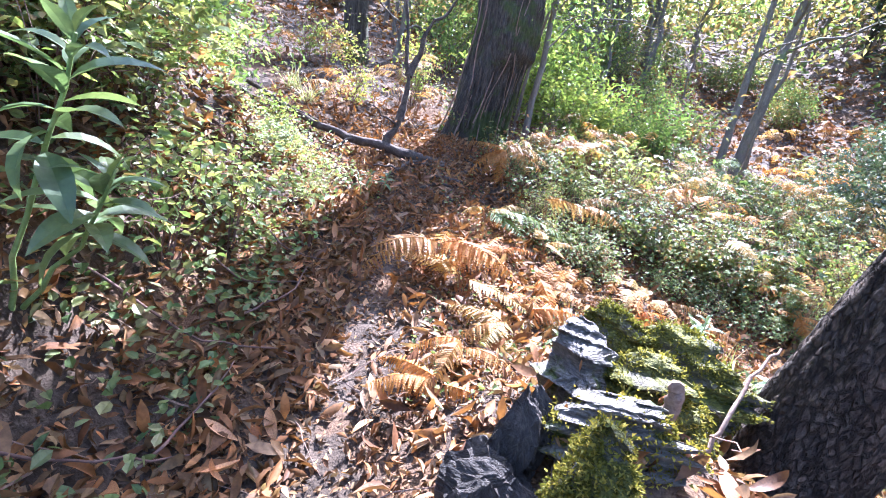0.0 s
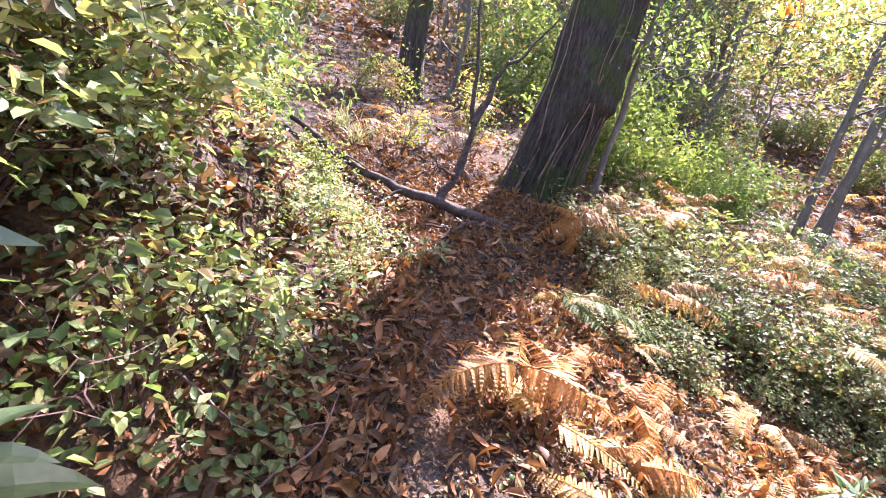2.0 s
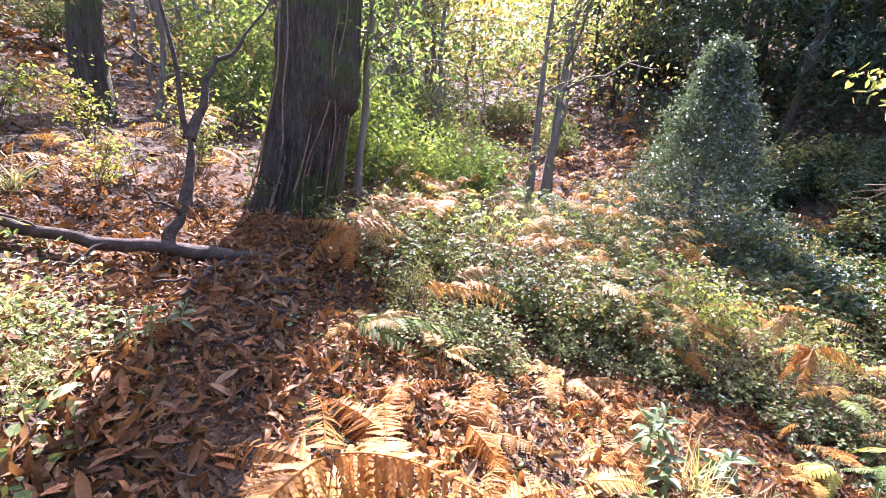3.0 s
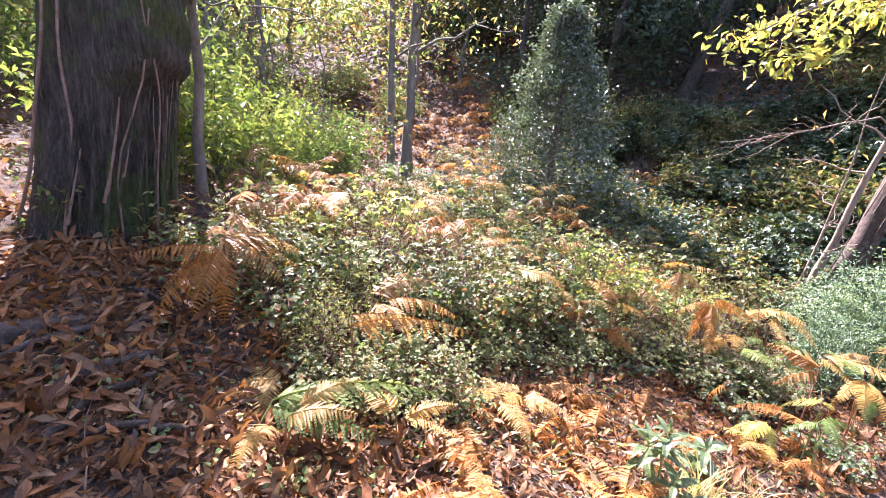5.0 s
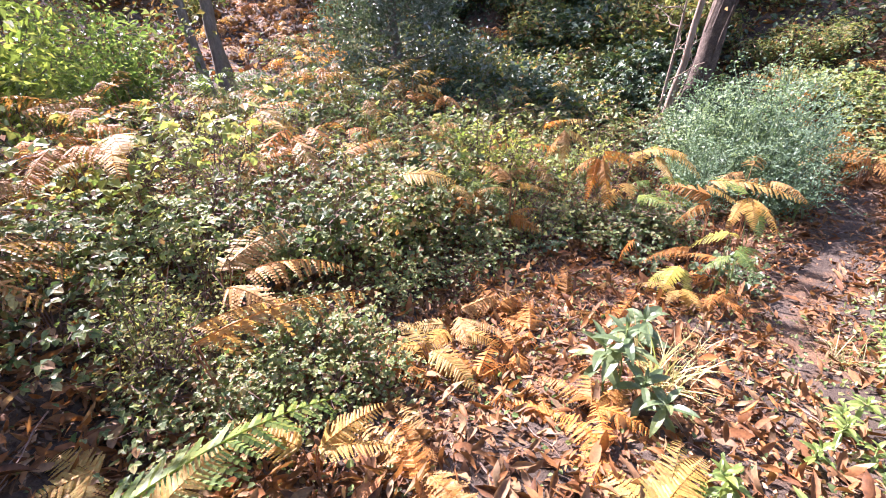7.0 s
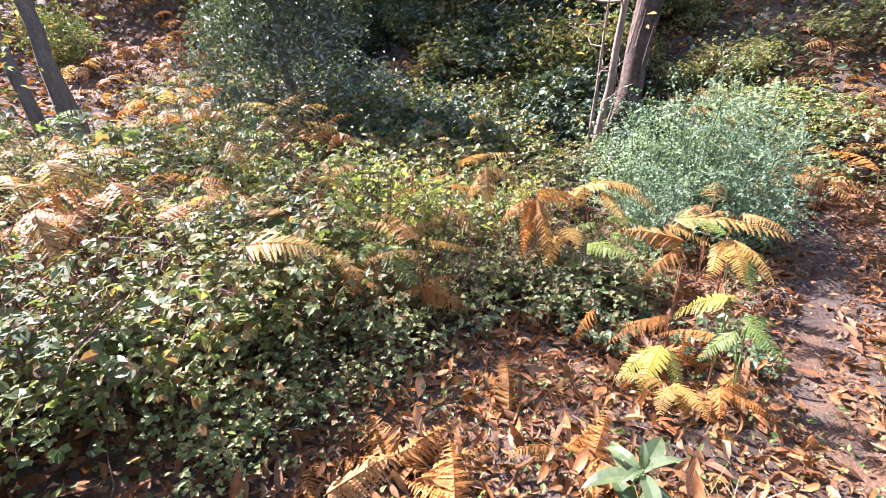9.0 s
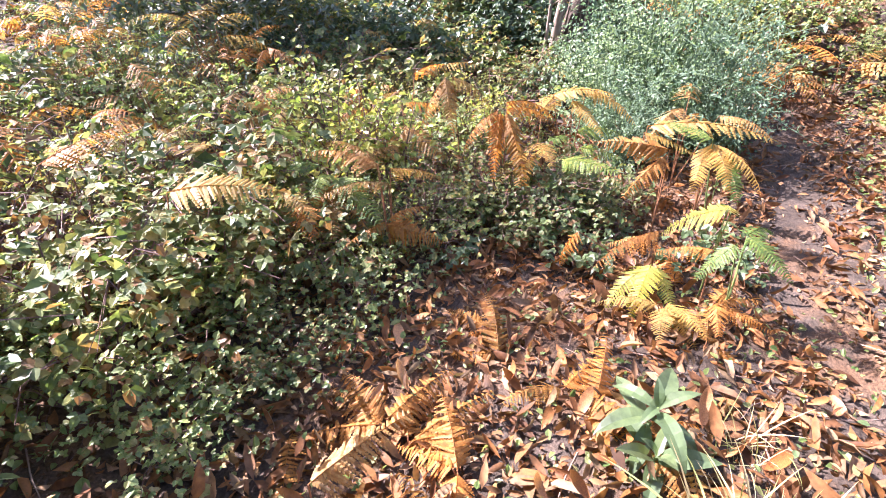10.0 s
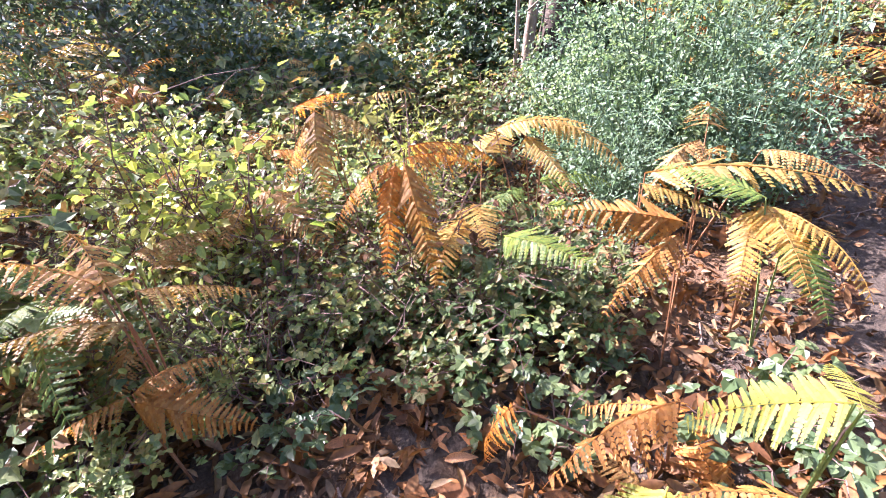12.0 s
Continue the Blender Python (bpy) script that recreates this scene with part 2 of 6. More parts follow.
BROOM = leaf_mat("blue_green_leaf", [(0.095, 0.165, 0.095), (0.14, 0.22, 0.13), (0.2, 0.29, 0.18), (0.105, 0.17, 0.095), (0.26, 0.34, 0.23)], 0.4, 0.48, 0.2, 40, 0.4)
BIG_LEAF = leaf_mat("broad_leaf", [(0.075, 0.12, 0.05), (0.11, 0.16, 0.07), (0.16, 0.21, 0.1)], 0.45, 0.42, 0.2, 35, 0.5)
CROWN_YELLOW = leaf_mat("yellow_tree_leaf", [(0.28, 0.26, 0.11), (0.22, 0.26, 0.09), (0.15, 0.21, 0.065), (0.32, 0.28, 0.12), (0.31, 0.21, 0.095), (0.2, 0.23, 0.1)], 0.5, 0.5, 0.2, 20)
CROWN_RUST = leaf_mat("rust_tree_leaf", [(0.38, 0.19, 0.08), (0.42, 0.26, 0.11), (0.34, 0.24, 0.1), (0.4, 0.32, 0.13)], 0.5, 0.5, 0.2, 20)
CROWN_GREEN = leaf_mat("green_tree_leaf", [(0.09, 0.15, 0.045), (0.14, 0.21, 0.06), (0.2, 0.26, 0.08), (0.28, 0.3, 0.11)], 0.5, 0.45, 0.2, 20)
CROWN_DARK = leaf_mat("dark_tree_leaf", [(0.02, 0.04, 0.02), (0.032, 0.058, 0.028), (0.05, 0.08, 0.038)], 0.12, 0.5, 0.2, 20, 0.3)
PALE_LEAF = leaf_mat("fine_olive_leaf", [(0.13, 0.17, 0.06), (0.2, 0.23, 0.09), (0.28, 0.29, 0.13), (0.1, 0.14, 0.06), (0.26, 0.2, 0.09)], 0.42, 0.5, 0.2, 45, 0.35)
DRY_GRASS = leaf_mat("dry_grass", [(0.4, 0.33, 0.18), (0.48, 0.42, 0.26), (0.3, 0.28, 0.12), (0.24, 0.3, 0.1)], 0.4, 0.6, 0.2, 20)


# ---- mesh tools ----
class Geo:
    """Collects vertices and faces of one mesh."""

    def __init__(self):
        self.v, self.f, self.n = [], [], 0

    def add(self, verts, faces):
        verts = np.asarray(verts, float)
        self.v.append(verts)
        self.f.append((np.asarray(faces, np.int64) + self.n))
        self.n += len(verts)

    def mesh(self, name, mat, smooth=False):
        me = bpy.data.meshes.new(name)
        if not self.v:
            return me
        v = np.concatenate(self.v).astype(np.float32)
        sizes = np.concatenate([np.full(len(a), a.shape[1], np.int32) for a in self.f])
        loops = np.concatenate([a.ravel() for a in self.f]).astype(np.int32)
        me.vertices.add(len(v))
        me.vertices.foreach_set("co", v.ravel())
        me.loops.add(len(loops))
        me.loops.foreach_set("vertex_index", loops)
        me.polygons.add(len(sizes))
        me.polygons.foreach_set("loop_start", np.concatenate([[0], np.cumsum(sizes)[:-1]]).astype(np.int32))
        me.polygons.foreach_set("use_smooth", np.full(len(sizes), smooth))
        me.update(calc_edges=True)
        me.materials.append(mat)
        return me


def part(name, geo, mat, parent=None, label="", smooth=False):
    """One mesh object, under a thing or a part; geo is a Geo or a finished mesh."""
    me = geo if isinstance(geo, bpy.types.Mesh) else geo.mesh(name, mat, smooth)
    ob = new(name, me)
    ob.parent = parent
    return tagged(ob, label)


def empty(name, m, label, category, group="", kind=""):
    ob = new(name)
    ob.empty_display_size = 0.1
    ob.matrix_basis = m
    return tagged(ob, label, category, group, kind)


def unit(a):
    a = np.asarray(a, float)
    return a / (np.linalg.norm(a, axis=-1, keepdims=True) + 1e-12)


def tube(geo, pts, radii, sides=8, rough=0.0, cap=True):
    """A tapered tube along a line of points, with an uneven skin."""
    pts = np.asarray(pts, float)
    k = len(pts)
    radii = np.broadcast_to(np.asarray(radii, float), (k,))
    d = unit(np.gradient(pts, axis=0))
    ref = np.array([0.0, 0.0, 1.0]) if abs(d[:, 2]).mean() < 0.8 else np.array([1.0, 0.0, 0.0])
    u = unit(np.cross(d, ref))
    w = np.cross(d, u)
    a = np.linspace(0, 2 * np.pi, sides, endpoint=False)
    r = radii[:, None] * (1 + rough * rng.uniform(-1, 1, (k, sides)))
    v = pts[:, None, :] + r[..., None] * (np.cos(a)[None, :, None] * u[:, None, :] + np.sin(a)[None, :, None] * w[:, None, :])
    i, j = np.meshgrid(np.arange(k - 1), np.arange(sides), indexing="ij")
    j2 = (j + 1) % sides
    f = np.stack([i * sides + j, i * sides + j2, (i + 1) * sides + j2, (i + 1) * sides + j], -1).reshape(-1, 4)
    geo.add(v.reshape(-1, 3), f)
    if cap:
        tip = np.concatenate([v[-1], [pts[-1] + d[-1] * radii[-1] * 0.6]])
        geo.add(tip, [[q, (q + 1) % sides, sides] for q in range(sides)])


def wander(a, b, n, amount, sag=0.0):
    """Points from a to b that stray from the straight line."""
    a, b = np.asarray(a, float), np.asarray(b, float)
    t = np.linspace(0, 1, n)[:, None]
    off = np.cumsum(rng.normal(0, 1, (n, 3)), 0)
    off = off - off[0] - t * (off[-1] - off[0])
    return a + (b - a) * t + off * amount + np.array([0, 0, -sag]) * (4 * t * (1 - t))


def blade(length, width, rows=4, fold=0.25, curl=0.2, widest=0.4, tip=0.0):
    """A leaf along +x, folded on its midrib and curled: vertices and faces."""
    s = np.linspace(0, 1, rows + 1)
    w = width / 2 * np.where(s < widest, np.sin(np.pi / 2 * np.clip(s / widest, 0, 1)) ** 0.8, np.cos(np.pi / 2 * np.clip((s - widest) / (1 - widest), 0, 1)) ** 0.9)
    ang = curl * s
    x = length * np.where(abs(curl) < 1e-6, s, np.sin(ang) / (curl + 1e-9))
    z = -length * (1 - np.cos(ang)) / (curl + 1e-9)
    v, f = [[0, 0, 0]], []
    for i in range(1, rows):
        v += [[x[i], w[i], z[i] + fold * w[i]], [x[i], 0, z[i]], [x[i], -w[i], z[i] + fold * w[i]]]
    v.append([x[-1], 0, z[-1] + tip])
    f3 = [[0, 2, 1], [0, 3, 2]]
    f4 = []
    for i in range(rows - 2):
        o = 1 + 3 * i
        f4 += [[o, o + 1, o + 4, o + 3], [o + 1, o + 2, o + 5, o + 4]]
    o, e = 1 + 3 * (rows - 2), len(v) - 1
    f3 += [[o, o + 1, e], [o + 1, o + 2, e]]
    return np.array(v, float), np.array(f3), (np.array(f4) if f4 else np.zeros((0, 4), int))


def turns(yaw, pitch, roll):
    """Rotation matrices: a leaf along +x is rolled about itself, pitched up, then turned."""
    cy, sy, cp, sp, cr, sr = np.cos(yaw), np.sin(yaw), np.cos(pitch), np.sin(pitch), np.cos(roll), np.sin(roll)
    o, l = np.zeros_like(cy), np.ones_like(cy)
    Z = np.stack([np.stack([cy, -sy, o], -1), np.stack([sy, cy, o], -1), np.stack([o, o, l], -1)], -2)
    Y = np.stack([np.stack([cp, o, -sp], -1), np.stack([o, l, o], -1), np.stack([sp, o, cp], -1)], -2)
    X = np.stack([np.stack([l, o, o], -1), np.stack([o, cr, -sr], -1), np.stack([o, sr, cr], -1)], -2)
    return Z @ Y @ X


def strew(geo, kinds, pos, rot, size):
    """Sets one of the leaf shapes at each place."""
    pos, size = np.asarray(pos, float), np.asarray(size, float)
    pick = rng.integers(0, len(kinds), len(pos))
    for k, (v, f3, f4) in enumerate(kinds):
        m = pick == k
        n = int(m.sum())
        if not n:
            continue
        p = np.einsum("nij,vj->nvi", rot[m], v) * size[m][:, None, None] + pos[m][:, None, :]
        base = geo.n + np.arange(n)[:, None, None] * len(v)
        geo.v.append(p.reshape(-1, 3))
        geo.n += n * len(v)
        for f in (f3, f4):
            if len(f):
                geo.f.append((base + f[None]).reshape(-1, f.shape[1]))


# ---- the lie of the land ----
def ease(a, b, x):
    t = np.clip((x - a) / (b - a), 0, 1)
    return t * t * (3 - 2 * t)


def soft(x, k=0.3):
    return k * np.logaddexp(0, x / k)


TRAIL = np.array([(-0.5, -12), (-0.4, -3), (-0.3, 0), (-0.28, 2.2), (-0.1, 4.4), (-0.8, 5.6), (-2.4, 7.2), (-5, 9), (-12, 13)], float)
LOWER = np.array([(0.4, -1.6), (1.9, 1.5), (3.4, 2.2), (4.4, 2.15), (5.5, 1.6), (7.2, 0.9), (7.9, 0.6)], float)


def line_distance(x, y, line):
    best = np.full(np.shape(x), 1e9)
    for (ax, ay), (bx, by) in zip(line[:-1], line[1:]):
        dx, dy = bx - ax, by - ay
        t = np.clip(((x - ax) * dx + (y - ay) * dy) / (dx * dx + dy * dy), 0, 1)
        best = np.minimum(best, np.hypot(x - ax - t * dx, y - ay - t * dy))
    return best


def wave(x, y, s, k):
    return np.sin(x * s + 1.7 * k + 1.3 * np.sin(y * s * 0.7 + k)) * np.cos(y * s * 0.9 + 2.3 * k + np.sin(x * s * 0.6))


def height(x, y):
    x, y = np.asarray(x, float), np.asarray(y, float)
    out = soft(x - 0.25 - 0.65 * ease(4.5, 6.8, y), 0.22)
    z = -2.1 * (1 - np.exp(-out / 3.9))
    z = z + 0.15 * 12 * (1 - np.exp(-soft(y - 4.6, 0.5) / 12))
    z = z + (1 - ease(3.4, 5.0, y)) * 1.0 * ease(0.85, 1.9, -x) + 0.3 * 9 * (1 - np.exp(-soft(-x - 0.75, 0.2) / 9))
    d = 0.92 * x - 0.34 * y
    z = z + 14 * (1 - np.exp(-0.8 * soft(d - 8.4, 0.8) / 14))
    z = z + 10 * (1 - np.exp(-0.25 * soft(y - 15, 2.0) / 10))
    z = z + 0.72 * np.exp(-((x - 0.9) / np.where(x > 0.9, 1.1, 0.62)) ** 2 - ((y - 1.1) / np.where(y > 1.1, 0.72, 0.9)) ** 2)
    worn = np.minimum(line_distance(x, y, TRAIL), line_distance(x, y, LOWER))
    calm = ease(0.15, 0.7, worn)
    z = z - 0.035 * (1 - ease(0.05, 0.4, worn))
    return z + calm * (0.035 * wave(x, y, 2.1, 1) + 0.02 * wave(x, y, 5.3, 2)) + 0.008 * wave(x, y, 13, 3)


def ground_at(x, y):
    return float(height(x, y))


def at(x, y, dz=0.0, rx=0, ry=0, rz=0):
    return pose(x, y, ground_at(x, y) + dz, rx, ry, rz)


def spaced(lo, a, b, hi, step, grow=1.16):
    mid = np.arange(a, b + 1e-6, step)
    up, s = [b], step
    while up[-1] < hi:
        s *= grow
        up.append(up[-1] + s)
    dn, s = [a], step
    while dn[-1] > lo:
        s *= grow
        dn.append(dn[-1] - s)
    return np.concatenate([dn[:0:-1], mid, up[1:]])


gx, gy = spaced(-420, -2.4, 7.2, 420, 0.055), spaced(-420, -0.6, 7.4, 420, 0.055)
GX, GY = np.meshgrid(gx, gy, indexing="ij")
GZ = height(GX, GY)
near = (GX > -3) & (GX < 8) & (GY > -1) & (GY < 8)
GZ = GZ + np.where(near, rng.normal(0, 0.006, GX.shape), 0)
g = Geo()
nx, ny = len(gx), len(gy)
ii, jj = np.meshgrid(np.arange(nx - 1), np.arange(ny - 1), indexing="ij")
g.add(np.stack([GX, GY, GZ], -1).reshape(-1, 3), np.stack([ii * ny + jj, (ii + 1) * ny + jj, (ii + 1) * ny + jj + 1, ii * ny + jj + 1], -1).reshape(-1, 4))
ground = part("ground", g, SOIL, None, "dark trodden forest soil on a slope, strewn with leaves", True)
tagged(ground, "", "ground", "", "structure")


# ---- trees ----
SCRAP = [(np.array([(0, 0, 0), (0.4, w, z), (1, 0.05, -z), (0.55, -w, z)]), np.array([(0, 3, 2), (0, 2, 1)]), np.zeros((0, 4), int)) for w, z in ((0.2, 0.12), (0.28, -0.1), (0.22, 0.25))]
OVATE = [(np.array([(0, 0, 0), (0.28, w, 0.12), (0.68, 0.8 * w, 0.06), (1, 0, d), (0.68, -0.8 * w, 0.06), (0.28, -w, 0.12)]), np.zeros((0, 3), int), np.array([(0, 3, 2, 1), (0, 5, 4, 3)])) for w, d in ((0.3, -0.08), (0.36, -0.2), (0.26, 0.05))]
FINE_LEAF = [blade(1.0, w, 3, 0.3, c) for w, c in ((0.6, 0.2), (0.5, 0.7))]
TREE_LEAF = [(np.array([(0, 0, 0), (0.45, w, 0.1), (1, 0, -0.15), (0.45, -w, 0.1)]), np.array([(0, 3, 2), (0, 2, 1)]), np.zeros((0, 4), int)) for w in (0.2, 0.26)]
LANCE = [blade(1.0, 0.28, 4, 0.35, c, 0.45) for c in (-0.5, 0.3, 0.9)]



def three_leaflets(w, d, plain=False):
    """A bramble leaf: one leaflet at the end and a pair at the sides; plain: four-cornered leaflets for those far off."""
    o = TREE_LEAF[0][0] * np.array([1, w / 0.2, 1]) if plain else OVATE[0][0] * np.array([1, w / 0.3, 1])
    quads = np.array([(0, 3, 2, 1)]) if plain else OVATE[0][2]
    v, f = [], []
    for k, (turn, at_x, ln) in enumerate(((0.0, 0.38, 0.66), (1.25, 0.34, 0.52), (-1.25, 0.34, 0.52))):
        c, n = np.cos(turn), np.sin(turn)
        p = o * ln
        v.append(np.stack([at_x + p[:, 0] * c - p[:, 1] * n, p[:, 0] * n + p[:, 1] * c, p[:, 2] + d * p[:, 0]], -1))
        f.append(quads + len(o) * k)
    return np.concatenate(v), np.zeros((0, 3), int), np.concatenate(f)


TRIPLE = [three_leaflets(w, d) for w, d in ((0.36, -0.1), (0.42, -0.3), (0.38, 0.1))]
FAR_TRIPLE = [three_leaflets(w, d, True) for w, d in ((0.36, -0.1), (0.42, -0.3), (0.38, 0.1))]


def leaves_round(geo, kinds, centres, spread, count, size, flat=0.6, hang=0.3, tilt=0.7):
    """Leaves in loose clumps about the given centres."""
    centres = np.asarray(centres, float)
    c = centres[rng.integers(0, len(centres), count)]
    p = c + rng.normal(0, 1, (count, 3)) * spread * np.array([1, 1, flat])
    rot = turns(rng.uniform(0, 2 * np.pi, count), rng.normal(-hang, 0.7 * tilt, count), rng.normal(0, tilt, count))
    strew(geo, kinds, p, rot, rng.uniform(0.65, 1.3, count) * size)


def make_tree(m, label, h, r0, bark, leaf, top=(0, 0), crown_from=0.35, limbs=12, count=2500, size=0.12, reach=2.2, spread=0.45, bend=0.05, flare=1.35, sides=8, name="tree", group=""):
    """Tapered trunk, limbs that fork once, and a crown of clumped leaves."""
    t = empty(name, m, label, "tree", group)
    wood, crown = Geo(), Geo()
    n = max(8, int(h * 2.2))
    trunk = wander((0, 0, -0.25), (top[0], top[1], h), n, bend)
    s = np.linspace(0, 1, n)
    rad = r0 * (1 - 0.85 * s) * (1 + (flare - 1) * np.exp(-s * h / 0.35))
    tube(wood, trunk, rad, sides, 0.05)
    tips = [trunk[-1]]
    for _ in range(limbs):
        q = rng.uniform(crown_from, 0.97)
        k = q * (n - 1)
        a = trunk[int(k)] + (trunk[min(n - 1, int(k) + 1)] - trunk[int(k)]) * (k % 1)
        az = rng.uniform(0, 2 * np.pi)
        ln = reach * rng.uniform(0.55, 1.1) * (1.15 - 0.6 * q)
        b = a + ln * np.array([np.cos(az), np.sin(az), rng.uniform(0.1, 0.8)])
        rr = max(0.012, r0 * (1 - 0.85 * q) * 0.45)
        br = wander(a, b, 6, 0.06 * ln)
        tube(wood, br, np.linspace(rr, rr * 0.3, 6), 4, cap=False)
        tips += [br[3], br[4], br[5]]
        for _ in range(2):
            c = br[rng.integers(2, 5)]
            e = c + ln * 0.5 * unit(rng.normal(0, 1, 3) + [0, 0, 0.3])
            tw = wander(c, e, 4, 0.04 * ln)
            tube(wood, tw, np.linspace(rr * 0.4, rr * 0.15, 4), 3, cap=False)
            tips += [tw[2], tw[3]]
    part("trunk", wood, bark, t, "", True)
    if count:
        leaves_round(crown, TREE_LEAF, tips, spread, count, size)
        part("crown", crown, leaf, t)
    return t


def big_chestnut():
    """Old leaning chestnut with stringy bark, ivy stems climbing it and moss at its foot."""
    x, y = 0.5, 7.02
    t = empty("chestnut_tree", at(x, y), "old chestnut trunk with stringy dark bark, ivy stems and moss", "tree")
    wood = Geo()
    n, sides = 210, 128
    s = np.linspace(0, 1, n)
    zz = -0.35 + 9.5 * s
    # above 4 m, out of view, bent right to steer its shadow
    ax = np.stack([0.155 * (zz + 0.3) + 0.05 * np.sin(zz * 1.5) + 0.1 * np.clip(zz - 4, 0, None) ** 1.3, -0.03 * zz + 0.03 * np.sin(zz * 1.1), zz], -1)
    a = np.linspace(0, 2 * np.pi, sides, endpoint=False)
    core = 0.41 * (1 - 0.22 * s)
    flare = 1 + 0.24 * np.exp(-(zz + 0.3) / 0.35)
    lobes = 1 + 0.10 * np.exp(-(zz[:, None] + 0.2) / 0.5) * np.cos(5 * a + 0.6)[None] + 0.045 * np.cos(3 * a + zz[:, None] * 0.5) + 0.035 * np.sin(2 * a + zz[:, None] * 2.1) * np.sin(zz[:, None] * 1.7) + 0.02 * np.sin(4 * a - zz[:, None] * 4.3)
    z2, a2 = zz[:, None], a[None]
    phase = 25 * a2 + 2.6 * np.sin(z2 * 1.1) + 1.7 * np.sin(4 * a2 + z2 * 0.6) + 0.6 * np.sin(z2 * 5.3 + 3 * a2)
    furrow = -0.05 * (0.6 + 0.4 * np.sin(3 * a2 + z2)) * (1 - np.abs(np.sin(phase / 2))) ** 2.2
    ridge = 1 + furrow + 0.016 * np.sin(z2 * 3.7 + 2 * a2) * np.sin(7 * a2) + 0.012 * np.sign(np.sin(z2 * 9 + 8 * np.sin(5 * a2))) * np.abs(np.sin(phase / 2)) + rng.normal(0, 0.009, (n, sides))
    knot = 1 + 0.16 * np.exp(-((z2 - 1.75) / 0.22) ** 2 - ((np.cos(a2 - 2.6) - 1) * 4) ** 2)
    # overhanging burl, cut back sharply below
    below = np.where(z2 < 1.15, 0.13, 0.75)
    knot = knot + 0.26 * np.exp(-((z2 - 1.15) / below) ** 2 - ((np.cos(a2 - 5.5) - 1) * 2.2) ** 2) * (1 + 0.15 * np.sin(z2 * 21 + 5 * a2)) - 0.08 * np.exp(-((z2 - 0.85) / 0.25) ** 2 - ((np.cos(a2 - 5.5) - 1) * 2.2) ** 2)
    r = core[:, None] * flare[:, None] * lobes * ridge * knot
    v = ax[:, None] + np.stack([r * np.cos(a), r * np.sin(a), np.zeros_like(r)], -1)
    i, j = np.meshgrid(np.arange(n - 1), np.arange(sides), indexing="ij")
    wood.add(v.reshape(-1, 3), np.stack([i * sides + j, i * sides + (j + 1) % sides, (i + 1) * sides + (j + 1) % sides, (i + 1) * sides + j], -1).reshape(-1, 4))
    tips = []
    for q in range(16):
        k = rng.integers(105, 210)
        az = rng.uniform(0, 2 * np.pi)
        b = ax[k] + np.array([np.cos(az), np.sin(az), 0.45]) * rng.uniform(1.6, 3.6)
        br = wander(ax[k], b, 7, 0.12)
        tube(wood, br, np.linspace(0.09, 0.02, 7), 6)
        tips += list(br[3:])
    part("trunk", wood, BARK, t, "", True)
    for q in range(7):
        st = Geo()
        a0 = rng.uniform(3.3, 6.1)
        top = rng.uniform(0.8, 3.9)
        zs = np.linspace(-0.1, top, 18)
        aa = a0 + 0.22 * np.sin(zs * rng.uniform(0.7, 2.6) + q) + 0.05 * np.sin(zs * 6 + 2 * q)
        rr = 0.41 * (1 - 0.22 * (zs + 0.35) / 9.5) * (1 + 0.24 * np.exp(-(zs + 0.3) / 0.35)) * 1.06 + 0.012
        cx = 0.155 * (zs + 0.3) + 0.05 * np.sin(zs * 1.5)
        tube(st, np.stack([cx + rr * np.cos(aa), -0.03 * zs + rr * np.sin(aa), zs], -1), np.linspace(0.011, 0.005, 18) * rng.uniform(0.5, 1.2), 6)
        part("ivy_stem", st, VINE, t, "pale woody ivy stem", True)
    for q in range(40):
        st = Geo()
        a0 = rng.uniform(4.0, 6.3)
        zs = np.linspace(rng.uniform(-0.15, 0.5), rng.uniform(0.5, 1.15), 14)
        aa = a0 + 0.08 * np.sin(zs * 2.3 + q) + 0.1 * np.exp(-zs * 2) * rng.uniform(-1, 1)
        rr = 0.41 * (1 - 0.22 * (zs + 0.35) / 9.5) * (1 + 0.24 * np.exp(-(zs + 0.3) / 0.35)) * 1.07 + 0.015 + 0.08 * np.exp(-(zs + 0.1) * 4)
        cx = 0.155 * (zs + 0.3) + 0.05 * np.sin(zs * 1.5)
        tube(st, np.stack([cx + rr * np.cos(aa), -0.03 * zs + rr * np.sin(aa), zs], -1), np.linspace(0.017, 0.006, 14) * rng.uniform(0.4, 1.1), 6, 0.25)
        part("bark_strip", st, BARK if q % 6 else VINE, t, "shaggy strip of loose bark", True)
    ivy = Geo()
    cs = [(0.05 + 0.42 * np.cos(q), 0.42 * np.sin(q), rng.uniform(0.0, 0.5)) for q in rng.uniform(2.6, 6.4, 14)]
    leaves_round(ivy, OVATE, cs, 0.08, 170, 0.05)
    part("ivy_foliage", ivy, BRAMBLE, t, "small dark ivy leaves at the foot")
    crown = Geo()
    leaves_round(crown, TREE_LEAF, tips, 0.5, 1300, 0.16)
    # extra clumps above the view, added to shade the bank and trail start
    leaves_round(crown, TREE_LEAF, [(0.3, 0.5, 5.7), (0.0, -0.5, 4.9), (0.9, 0.2, 5.8), (0.6, -0.3, 6.6), (-0.3, 0.3, 6.2)], 0.55, 450, 0.17)
    part("crown", crown, CROWN_YELLOW, t, "thin yellow-green autumn leaves, some clumps added unseen for shade")
    return t


